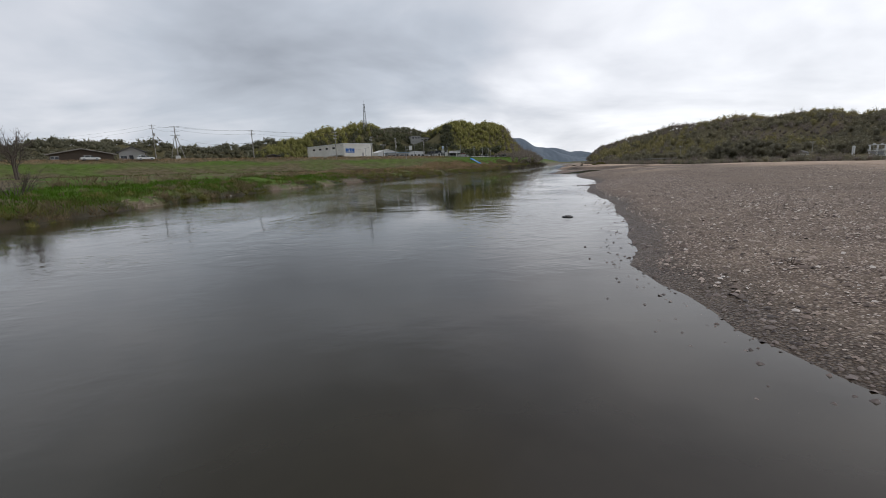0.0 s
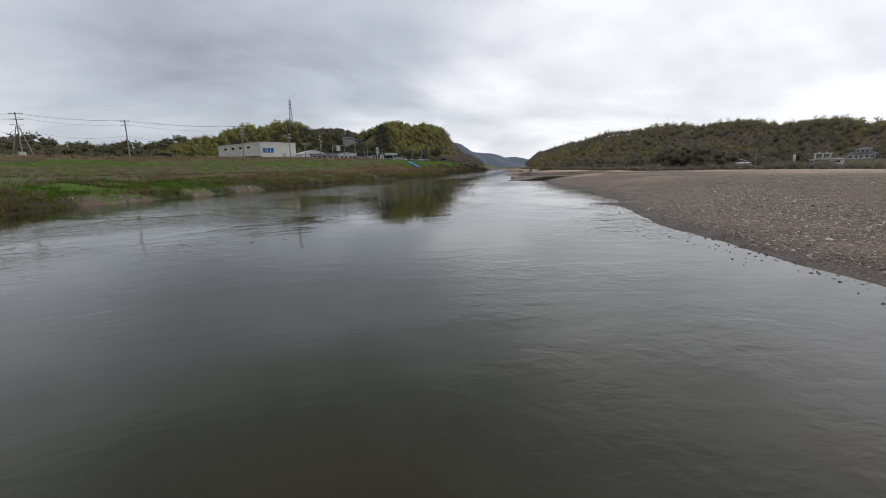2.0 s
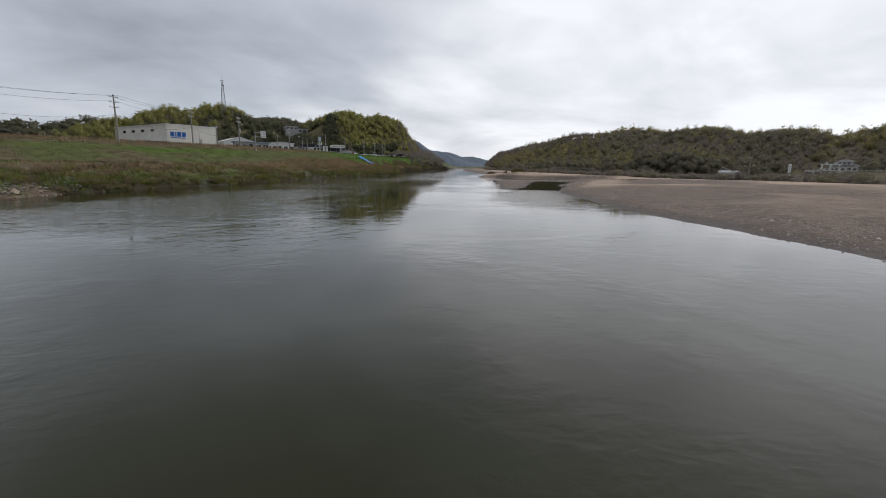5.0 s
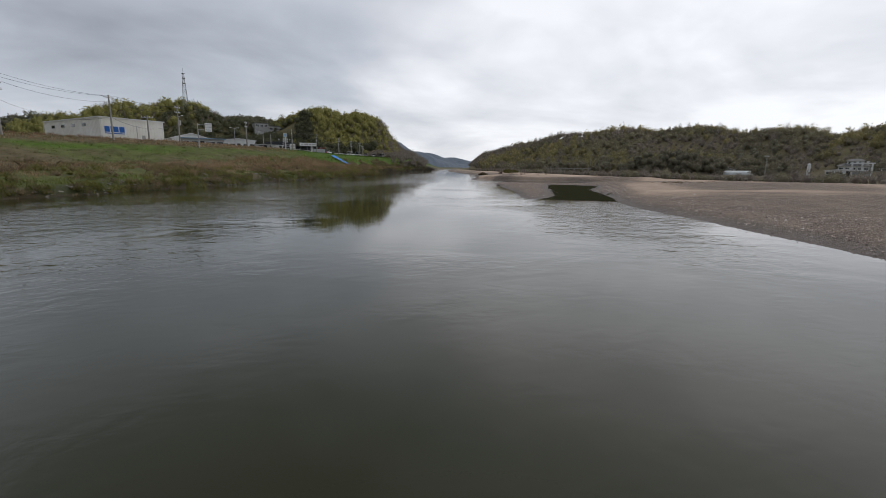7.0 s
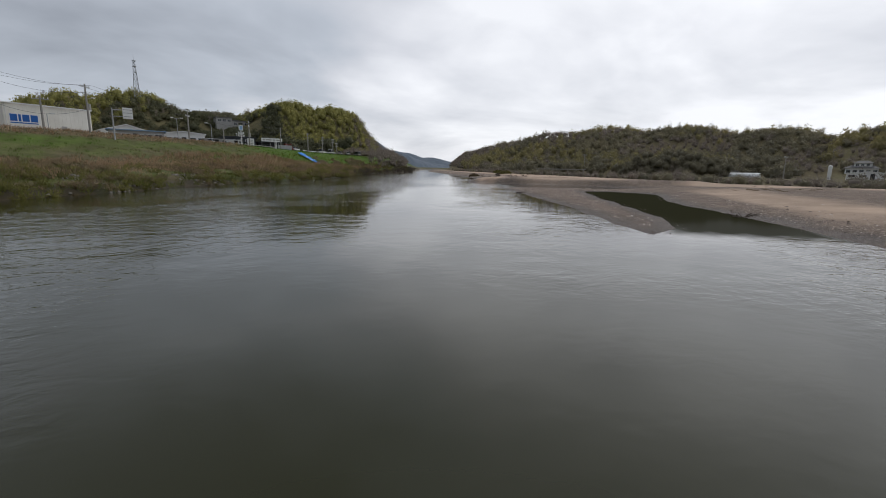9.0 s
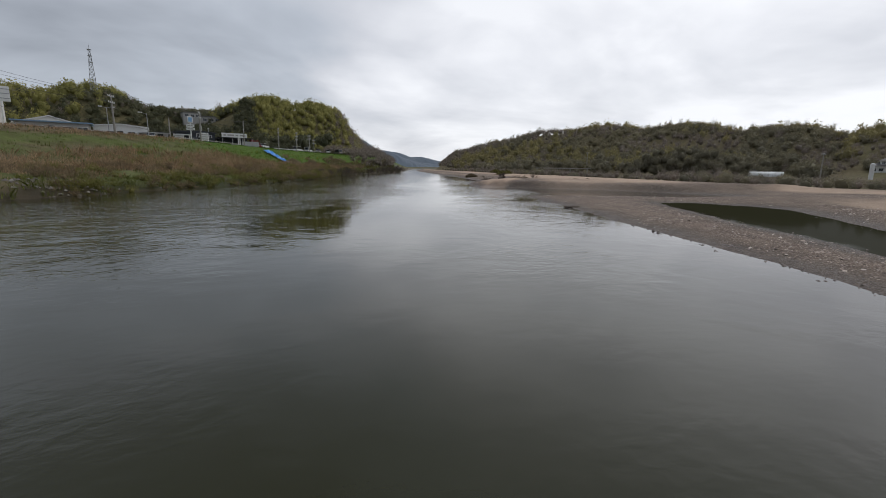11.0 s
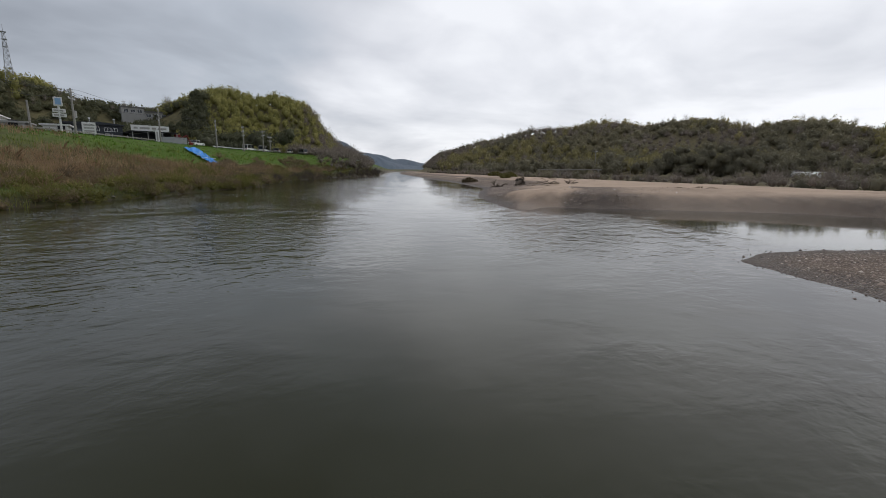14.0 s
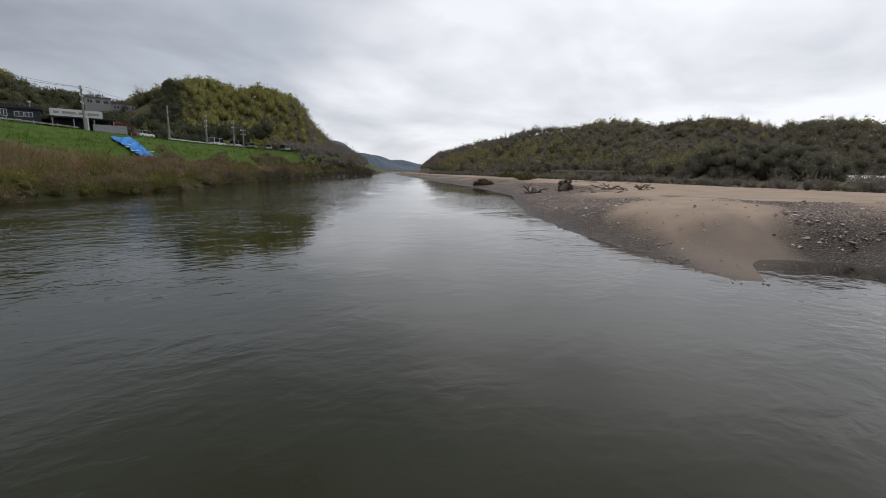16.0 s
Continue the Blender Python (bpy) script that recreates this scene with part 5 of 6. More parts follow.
def braced_pylon():
    x, y, top = POLES[1]
    g = gz(x, y)
    h = top - g
    t = thing("braced_pole", x, y, g, 20, "three-legged concrete power pole with stacked crossarms", "utility pole")
    part("pole", tube(bmesh.new(), (0, 0, -0.3), (0, 0, h), 0.2, 0.13, 10), M_CONCRETE, t)
    for dx, dy in ((-2.6, 0.6), (2.6, 0.6)):
        part("leg", tube(bmesh.new(), (dx, dy, -0.3), (dx * 0.1, dy * 0.1, h * 0.72), 0.16, 0.11, 8), M_CONCRETE, t)
    for k in range(3):
        z = h - 0.4 - 1.5 * k
        arm = boxed("crossarm", (-1.5, 1.5, -0.07, 0.07, z - 0.07, z + 0.07), M_STEEL, t)
        for ix in (-1.4, -0.8, 0.8, 1.4):
            part("insulator", tube(bmesh.new(), (ix, 0, z + 0.07), (ix, 0, z + 0.36), 0.08, 0.05, 6), M_WHITE, arm)
    boxed("switch_box", (-0.75, 0.75, -0.55, 0.2, 0.5, 2.3), M_WHITE, t, "pale grey switch cabinet", 0.03)


braced_pylon()


def wire(p, q, sag, r=0.022):
    """A hanging cable, three-sided."""
    n = 14
    V, F = [], []
    for k in range(n + 1):
        u = k / n
        x, y, z = (a + (b - a) * u for a, b in zip(p, q))
        z -= sag * 4 * u * (1 - u)
        for a in range(3):
            V.append((x + r * math.cos(a * 2.094), y + r * math.cos(a * 2.094) * 0.5, z + r * math.sin(a * 2.094)))
    for k in range(n):
        for a in range(3):
            b = (a + 1) % 3
            F.append((3 * k + a, 3 * k + b, 3 * k + 3 + b, 3 * k + 3 + a))
    return tagged(mesh_object("power_cable", V, F, M_DARK), "thin black power cable slung between poles", "cable", "power cables")


for (x0, y0, z0), (x1, y1, z1) in zip(POLES[:-1], POLES[1:]):
    for drop, off in ((0.2, -1.0), (0.2, 1.0), (1.3, 0.4), (4.2, 0.0)):
        wire((x0 + off, y0, z0 - drop), (x1 + off, y1, z1 - drop), 0.6 + 0.25 * drop)
for drop, off in ((0.2, -1.0), (1.3, 1.0), (4.2, 0.0)):
    wire((-175 + off, 205, 21 - drop), (POLES[0][0] + off, POLES[0][1], POLES[0][2] - drop), 1.5)


def lattice_mast():
    x, y = -41.6, 412.3
    g = gz(x, y)
    t = thing("lattice_mast", x, y, g, 15, "tall steel lattice radio mast on a wooded hilltop", "mast")
    h = 61.5 - g
    w0, w1 = 1.6, 0.45
    corners = ((-1, -1), (1, -1), (1, 1), (-1, 1))
    for cx, cy in corners:
        part("leg", tube(bmesh.new(), (cx * w0, cy * w0, -0.5), (cx * w1, cy * w1, h - 2), 0.10, 0.07, 6), M_STEEL, t)
    levels = 9
    for k in range(levels):
        z0, z1 = (h - 2) * k / levels, (h - 2) * (k + 1) / levels
        a, b = w0 + (w1 - w0) * k / levels, w0 + (w1 - w0) * (k + 1) / levels
        bm = bmesh.new()
        for (ax, ay), (bx, by) in zip(corners, corners[1:] + corners[:1]):
            tube(bm, (ax * a, ay * a, z0), (bx * b, by * b, z1), 0.06, 0.06, 4)
            tube(bm, (bx * a, by * a, z0), (ax * b, ay * b, z1), 0.06, 0.06, 4)
            tube(bm, (ax * b, ay * b, z1), (bx * b, by * b, z1), 0.06, 0.06, 4)
        part("bracing", bm, M_STEEL, t)
    for z in (h - 2, h - 5, h - 8):
        boxed("platform", (-0.9, 0.9, -0.9, 0.9, z, z + 0.2), M_STEEL, t)
    part("antenna", tube(bmesh.new(), (0, 0, h - 2), (0, 0, h + 1.2), 0.1, 0.05, 6), M_STEEL, t)


lattice_mast()


def street_lamp(x, y, height, turn, twin=True):
    g = gz(x, y)
    t = thing("street_lamp", x, y, g, turn, "grey steel street lamp on the roadside", "street lamp", "street lamps")
    part("post", tube(bmesh.new(), (0, 0, -0.2), (0, 0, height), 0.1, 0.06, 8), M_STEEL, t)
    for sx in ((-1, 1) if twin else (1,)):
        arm = part("lamp_arm", tube(bmesh.new(), (0, 0, height - 0.1), (sx * 0.9, 0, height + 0.15), 0.045, 0.035, 6), M_STEEL, t)
        boxed("lamp_head", (sx * 1.1 - 0.35, sx * 1.1 + 0.35, -0.14, 0.14, height + 0.08, height + 0.26), M_WHITE, arm, "", 0.03)


street_lamp(0.8, 238.5, 6.4, 20)
street_lamp(9.6, 228.0, 4.6, 200, False)
street_lamp(-24.0, 232.0, 5.5, 20, False)


def guide_sign():
    x, y = -3.0, 196.0
    g = gz(x, y)
    t = thing("road_sign", x, y, g, 25, "white overhead road guide sign on a grey cantilever post", "road sign")
    part("post", tube(bmesh.new(), (0, 0, -0.3), (0, 0, 5.4), 0.14, 0.1, 10), M_STEEL, t)
    for z in (4.0, 5.1):
        part("cantilever_arm", tube(bmesh.new(), (0, 0, z), (2.4, 0, z + 0.1), 0.07, 0.06, 8), M_STEEL, t)
    p = boxed("panel", (1.5, 3.0, -0.1, -0.03, 3.7, 5.6), M_WHITE, t, "white sign panel seen from its rear ribs", 0.02)
    for z in (4.05, 4.65, 5.2):
        boxed("rib", (1.55, 2.95, -0.15, -0.1, z, z + 0.09), M_STEEL, p)


guide_sign()


# ---- roadside buildings ----
def window_unit(parent, dims, axis="y", mullions=1):
    """A frame with a pane set back in it. dims: x0, x1, y, z0, z1 on a wall that faces -y."""
    x0, x1, y, z0, z1 = dims
    bm = bmesh.new()
    for a in ((x0, x1, y - 0.06, y + 0.02, z0, z0 + 0.07), (x0, x1, y - 0.06, y + 0.02, z1 - 0.07, z1), (x0, x0 + 0.07, y - 0.06, y + 0.02, z0 + 0.07, z1 - 0.07), (x1 - 0.07, x1, y - 0.06, y + 0.02, z0 + 0.07, z1 - 0.07)):
        box(bm, *a)
    for k in range(mullions):
        mx = x0 + (x1 - x0) * (k + 1) / (mullions + 1)
        box(bm, mx - 0.03, mx + 0.03, y - 0.05, y + 0.02, z0 + 0.07, z1 - 0.07)
    w = part("window", bm, M_WHITE, parent)
    boxed("pane", (x0 + 0.05, x1 - 0.05, y - 0.025, y - 0.01, z0 + 0.05, z1 - 0.05), M_GLASS, w)
    return w


def ribs(bm, x0, x1, y, z0, z1, step, depth=0.05):
    x = x0
    while x < x1:
        box(bm, x, x + step * 0.35, y - depth, y, z0, z1)
        x += step


def warehouse():
    t = thing("warehouse", -37.0, 245.6, 7.4, 40, "big cream warehouse with a blue sign on its windowless end wall", "warehouse")
    W, D, H = 18.6, 40.0, 9.4
    bm = bmesh.new()
    box(bm, 0, W, 0, D, 0, H)
    walls = part("wall", bm, M_WHITEWALL, t)
    bm = bmesh.new()
    ribs(bm, 0.2, W - 0.2, -0.002, 0.3, H - 0.35, 0.9, 0.03)
    part("cladding_rib", bm, M_WHITEWALL, walls)
    bm = bmesh.new()
    for k in range(46):
        box(bm, -0.03, -0.002, 0.3 + k * 0.9, 0.62 + k * 0.9, 0.3, H - 0.35)
    part("cladding_rib", bm, M_WHITEWALL, walls)
    boxed("roof", (-0.35, W + 0.35, -0.35, D + 0.35, H, H + 0.28), M_WHITE, t, "white sheet roof with a thick edge")
    for x in (W * 0.02, W * 0.98):
        part("downpipe", tube(bmesh.new(), (x, -0.1, 0), (x, -0.1, H), 0.07, 0.07, 6), M_WHITE, t)
    sign = boxed("sign_board", (0.9, 7.0, -0.10, -0.05, 4.6, 7.1), M_WHITE, t, "white board carrying blue shapes")
    # plain blue shapes in place of the lettering
    for a, b, z0, z1 in ((1.1, 2.5, 5.2, 6.9), (2.75, 3.25, 5.2, 6.9), (3.5, 4.9, 5.2, 6.9), (5.15, 6.6, 5.2, 6.9)):
        boxed("sign_shape", (a, b, -0.14, -0.10, z0, z1), M_BLUE, sign, "plain blue block", 0.02)
    boxed("sign_shape", (1.1, 6.6, -0.14, -0.10, 4.7, 4.95), M_BLUE, sign, "thin blue bar")
    door = boxed("door", (11.6, 12.6, -0.08, 0.0, 2.6, 4.7), M_GREYWALL, t, "grey upper door")
    boxed("landing", (11.3, 13.0, -1.2, 0.0, 2.45, 2.6), M_STEEL, t)
    bm = bmesh.new()
    for k in range(11):
        box(bm, 13.0 + k * 0.26, 13.28 + k * 0.26, -1.15, -0.15, 2.35 - k * 0.22, 2.42 - k * 0.22)
    tube(bm, (13.0, -1.15, 2.3), (15.9, -1.15, 0.0), 0.07, 0.07, 6)
    tube(bm, (13.0, -0.15, 2.3), (15.9, -0.15, 0.0), 0.07, 0.07, 6)
    part("outer_stair", bm, M_STEEL, t, "grey steel outer stair")
    part("handrail", tube(bmesh.new(), (13.0, -1.15, 3.4), (15.9, -1.15, 1.1), 0.03, 0.03, 6), M_STEEL, t)
    for k in range(4):
        y = 9 + k * 7.5
        f = boxed("window", (-0.08, 0.0, y, y + 2.6, 7.1, 8.1), M_GREYWALL, t)
        boxed("pane", (-0.10, -0.08, y + 0.1, y + 2.5, 7.2, 8.0), M_GLASS, f)
    boxed("loading_canopy", (-2.6, -0.05, 0.8, 12.5, 3.3, 3.5), M_GREYWALL, t, "grey loading canopy")
    boxed("loading_door", (-0.06, -0.0, 2.0, 7.0, 0.0, 3.0), M_DARK, t, "dark loading opening")


warehouse()
bt = thing("billboard", -14.0, 246.5, 8.0, 25, "small white notice board on two posts by a warehouse", "billboard")
for x in (0.2, 3.0):
    part("post", tube(bmesh.new(), (x, 0, -0.2), (x, 0, 3.6), 0.07, 0.07, 6), M_DARK, bt)
nb = boxed("board", (0, 3.2, -0.06, 0.0, 1.3, 3.5), M_WHITE, bt, "white board with grey bars", 0.02)
for z in (2.8, 2.3, 1.8):
    boxed("writing_bar", (0.4, 2.7, -0.075, -0.06, z, z + 0.22), M_GREYWALL, nb)


def low_building(name, x, y, turn, w, d, h, wall, roof, label, openings=3, gable=0.0, overhang=0.4, base=8.0, roof_label=""):
    """A one-storey roadside building: walls, roof, windows and a door in the wall that faces the river."""
    t = thing(name, x, y, base - 0.3, turn, label, "building")
    boxed("wall", (0, w, 0, d, 0, h + 0.3), wall, t)
    bm = bmesh.new()
    if gable:
        prism(bm, [(-overhang, h + 0.15), (w / 2, h + gable + 0.15), (w + overhang, h + 0.15), (w + overhang, h + 0.38), (w / 2, h + gable + 0.42), (-overhang, h + 0.38)], -overhang, d + overhang)
    else:
        box(bm, -overhang, w + overhang, -overhang, d + overhang, h + 0.3, h + 0.55)
    part("roof", bm, roof, t, roof_label)
    if gable:
        bm = prism(bmesh.new(), [(0, h + 0.3), (w, h + 0.3), (w / 2, h + gable + 0.1)], 0.05, d - 0.05)
        part("gable", bm, wall, t)
    step = w / max(1, openings)
    for k in range(openings):
        if k == openings // 2:
            dr2 = boxed("door", (k * step + 0.3, k * step + min(1.4, step - 0.3), -0.05, 0.0, 0.3, 2.35), M_DARK, t)
            boxed("door_handle", (k * step + 0.42, k * step + 0.47, -0.1, -0.05, 1.2, 1.4), M_STEEL, dr2)
        else:
            window_unit(t, (k * step + 0.25, k * step + min(2.2, step - 0.25), 0.0, 1.2, min(2.3, h - 0.2)))
    return t


low_building("shed", -19.5, 252.0, 22, 12.0, 16.0, 3.6, M_WHITE, M_WHITE, "white gabled workshop behind a blue-roofed canopy", 3, 1.8)
low_building("blue_roof_shed", -13.5, 235.0, 12, 11.5, 6.0, 2.7, M_GREYWALL, M_BLUEROOF, "low shed with a long pale blue sheet roof", 5, 0.0, 0.6)
low_building("workshop", -3.6, 245.5, 8, 10.0, 8.0, 3.1, M_WHITE, M_WHITE, "long low white workshop with a pale roof", 5, 0.5)
low_building("garage", 6.4, 242.5, 6, 4.6, 5.0, 1.6, M_GREYWALL, M_GREYWALL, "grey flat-roofed garage by the road", 2)
low_building("shed", -7.0, 251.5, 15, 5.5, 6.0, 2.2, M_WHITEWALL, M_WHITE, "cream shed with a flat white roof", 2)
low_building("store", 12.0, 246.8, 6, 3.2, 4.0, 1.7, M_WHITE, M_WHITE, "small white storage hut", 2)
# an open shed: its dark board wall stands in for the shade inside
low_building("hillside_house", -104.0, 136.0, 35, 15.0, 8.0, 2.2, M_BROWNWALL, M_ROOFBROWN, "long brown-roofed farm building by the road", 2, 1.7, 0.8)
low_building("farmhouse", -94.0, 151.0, 30, 7.0, 7.0, 3.0, M_GREYWALL, M_ROOFGREY, "grey farmhouse with a tiled gable roof", 3, 1.8, 0.7)
low_building("shed", -60.0, 190.0, 15, 5.0, 4.0, 1.7, M_BROWNWALL, M_ROOFGREY, "small brown shed behind the road", 2, 0.7)


def dark_shop():
    t = thing("shop", 12.4, 266.2, 7.7, 14, "charcoal-clad roadside shop with white-framed windows", "shop")
    boxed("wall", (-2.3, 7.4, 0, 6.5, 0, 3.9), M_DARKWALL, t)
    bm = prism(bmesh.new(), [(-2.7, 3.9), (7.8, 3.9), (7.8, 4.1), (3.2, 4.5), (-2.7, 4.15)], -0.5, 6.9)
    part("roof", bm, M_DARKWALL, t)
    for x0, x1, z0, z1 in ((2.6, 3.4, 2.6, 3.7), (4.2, 5.4, 2.6, 3.4), (5.5, 6.5, 2.6, 3.4), (4.3, 5.0, 1.7, 2.2), (1.9, 3.2, 1.5, 2.2)):
        window_unit(t, (x0, x1, 0.0, z0, z1), mullions=1)
    for x in (2.0, 6.2):
        v = part("roof_vent", tube(bmesh.new(), (x, 2, 4.2), (x, 2, 5.2), 0.09, 0.09, 6), M_STEEL, t)
        boxed("vent_cap", (x - 0.2, x + 0.2, 1.8, 2.2, 5.2, 5.45), M_WHITE, v)
    boxed("awning", (4.2, 7.2, -0.8, 0.0, 1.25, 1.4), M_DARKWALL, t)
    boxed("link_roof", (7.4, 10.2, 0.5, 5.0, 2.5, 2.7), M_DARK, t, "dark lean-to between two shops")
    boxed("link_wall", (7.5, 10.1, 3.0, 3.15, 0, 2.5), M_BROWNWALL, t)


def fascia_shop():
    t = thing("shop", 21.4, 266.5, 7.7, 18, "open-fronted shop under a long white fascia board", "shop")
    boxed("wall", (0, 8.2, 3.2, 7.5, 0, 2.9), M_DARKWALL, t, "dark rear wall")
    boxed("roof", (-0.3, 8.8, -0.6, 7.8, 2.75, 2.95), M_DARK, t)
    f = boxed("fascia", (-0.2, 6.9, -0.75, -0.6, 2.95, 4.15), M_WHITE, t, "white sign fascia", 0.02)
    for a, b in ((0.3, 1.0), (1.4, 3.2), (3.6, 4.4), (4.8, 6.4)):
        boxed("writing_bar", (a, b, -0.765, -0.75, 3.35, 3.75), M_GREYWALL, f)
    for x in (0.0, 2.8, 5.6, 8.4):
        boxed("post", (x, x + 0.14, -0.4, -0.26, 0, 2.75), M_STEEL, t)
    boxed("counter", (2.0, 5.0, 1.0, 1.8, 0, 1.1), M_GREYWALL, t)
    fence = boxed("fence_panel", (5.4, 10.4, -0.3, -0.24, 0.1, 1.95), M_STEEL, t, "grey corrugated steel fence")
    bm = bmesh.new()
    ribs(bm, 5.45, 10.3, -0.302, 0.15, 1.9, 0.25, 0.04)
    part("corrugation", bm, M_STEEL, fence)
    b = boxed("banner", (4.15, 4.85, -0.95, -0.8, 0.6, 3.3), M_WHITE, t, "tall white banner sign")
    boxed("writing_bar", (4.35, 4.65, -0.965, -0.95, 1.0, 2.9), M_GREYWALL, b)


dark_shop()
fascia_shop()


def sign_tower():
    t = thing("pole_sign", 16.0, 240.5, gz(16.0, 240.5), 18, "white pole sign with a pale blue emblem panel above the road", "pole sign")
    part("post", tube(bmesh.new(), (0, 0, -0.3), (0, 0, 4.3), 0.16, 0.14, 10), M_WHITE, t)
    boxed("panel", (-0.55, 0.55, -0.18, 0.18, 4.2, 5.6), M_WHITE, t, "white emblem panel", 0.06)
    boxed("emblem", (-0.36, 0.36, -0.2, -0.18, 4.42, 5.38), M_PALEBLUE, t, "plain pale blue shape", 0.006)
    for z, w in ((3.25, 0.8), (2.55, 0.85)):
        p = boxed("panel", (-w, w, -0.12, 0.12, z, z + 0.55), M_WHITE, t, "small white notice panel", 0.02)
        boxed("writing_bar", (-w + 0.15, w - 0.3, -0.135, -0.12, z + 0.15, z + 0.4), M_GREYWALL, p)
    t2 = thing("billboard", 17.4, 246.0, 7.9, 16, "pale grey billboard on two posts by the shops", "billboard")
    for x in (0.3, 1.6):
        part("post", tube(bmesh.new(), (x, 0, -0.2), (x, 0, 1.0), 0.06, 0.06, 6), M_STEEL, t2)
    b = boxed("board", (0, 1.9, -0.08, 0.0, 0.5, 2.5), M_WHITE, t2, "off-white board with grey bars", 0.02)
    for z in (1.9, 1.4, 0.9):
        boxed("writing_bar", (0.25, 1.65, -0.095, -0.08, z, z + 0.25), M_GREYWALL, b)


sign_tower()


def hill_hotel():
    t = thing("hillside_building", -1.0, 399.0, gz(8, 403) - 5.5, 14, "pale concrete building on the wooded hillside", "building")
    boxed("wall", (0, 8.5, 0, 9.0, 0, 12.8), M_GREYWALL, t)
    boxed("roof", (-0.3, 8.8, -0.3, 9.3, 12.8, 13.2), M_ROOFGREY, t)
    boxed("wing", (8.5, 22.0, 1.0, 10.0, 0, 11.4), M_GREYWALL, t)
    boxed("wing_roof", (8.3, 22.5, 0.5, 10.4, 11.4, 11.9), M_ROOFGREY, t)
    for k in range(3):
        window_unit(t, (0.8 + 2.6 * k, 2.6 + 2.6 * k, 0.0, 10.7, 12.1))
    for k in range(4):
        window_unit(t, (9.4 + 3.1 * k, 11.4 + 3.1 * k, 1.0, 9.2, 10.6))


hill_hotel()


# ---- vehicles ----
def car(x, y, turn, mat, label, kind="car", van=False, base=None):
    t = thing(kind, x, y, gz(x, y) if base is None else base, turn, label, kind, "vehicles on the road")
    L, W, H = (4.4, 1.72, 1.48) if not van else (4.7, 1.75, 1.95)
    lower = [(-L / 2, 0.35), (L / 2, 0.35), (L / 2 + 0.02, 0.72), (L / 2 - 0.15, 0.86), (-L / 2 + 0.1, 0.9), (-L / 2 - 0.02, 0.62)]
    top = [(-L / 2 + 0.25, 0.88), (L * 0.22 if not van else L * 0.36, 0.86), (L * 0.06 if not van else L * 0.24, H - 0.03), (-L * 0.30 if not van else -L * 0.44, H)]
    bm = prism(bmesh.new(), lower, -W / 2, W / 2)
    body = part("body", soften(bm, 0.06), mat, t)
    bm = prism(bmesh.new(), top, -W / 2 + 0.12, W / 2 - 0.12)
    part("cabin", soften(bm, 0.05), M_GLASS, t, "dark glazed cabin")
    bm = box(bmesh.new(), top[3][0] - 0.02, top[2][0] + 0.05, -W / 2 + 0.1, W / 2 - 0.1, H - 0.03, H + 0.03)
    part("roof", soften(bm, 0.02), mat, t)
    for px0 in (top[3][0] + 0.05, 0.0):
        boxed("pillar", (px0 - 0.05, px0 + 0.05, -W / 2 + 0.10, W / 2 - 0.10, 0.86, H - 0.01), mat, t)
    for wx in (-L * 0.31, L * 0.31):
        for wy in (-W / 2 + 0.02, W / 2 - 0.02):
            w = part("wheel", tube(bmesh.new(), (wx, wy - 0.1, 0.31), (wx, wy + 0.1, 0.31), 0.31, 0.31, 14), M_RUBBER, t)
            part("rim", tube(bmesh.new(), (wx, wy - 0.11, 0.31), (wx, wy + 0.11, 0.31), 0.19, 0.19, 10), M_STEEL, w)
    for wy in (-W / 2 + 0.3, W / 2 - 0.3):
        boxed("headlight", (L / 2 - 0.12, L / 2 + 0.03, wy - 0.2, wy + 0.2, 0.62, 0.76), M_WHITE, t)
        boxed("tail_light", (-L / 2 - 0.03, -L / 2 + 0.1, wy - 0.16, wy + 0.16, 0.62, 0.78), M_RED, t)
    return t


car(33.0, 276.0, 62, M_WHITE, "white estate car on the road above the grass")
car(-78.0, 137.0, 42, M_WHITE, "white car on the road before a farm building")
car(-88.0, 129.0, 42, M_WHITE, "white hatchback on the road by the embankment")
car(16.5, 252.0, 60, M_BLACKCAR, "black car parked by the billboard")
for k, (x, y, mat, van, label) in enumerate(((46.0, 300.0, M_WHITE, True, "white van parked behind the guard rail"), (50.5, 305.5, M_WHITE, True, "white delivery van in a parking lot"), (55.0, 309.5, M_GREYWALL, False, "grey car parked at the hill's foot"), (60.0, 316.0, M_WHITE, False, "white car parked under the trees"), (8.5, 238.5, M_WHITE, False, "white car parked before a garage"), (-6.0, 231.5, M_WHITE, False, "white car under a blue-roofed canopy"), (65.0, 320.0, M_GREYWALL, True, "grey van parked under bare trees"))):
    car(x, y, 55 + 9 * k, mat, label, "van" if van else "car", van)


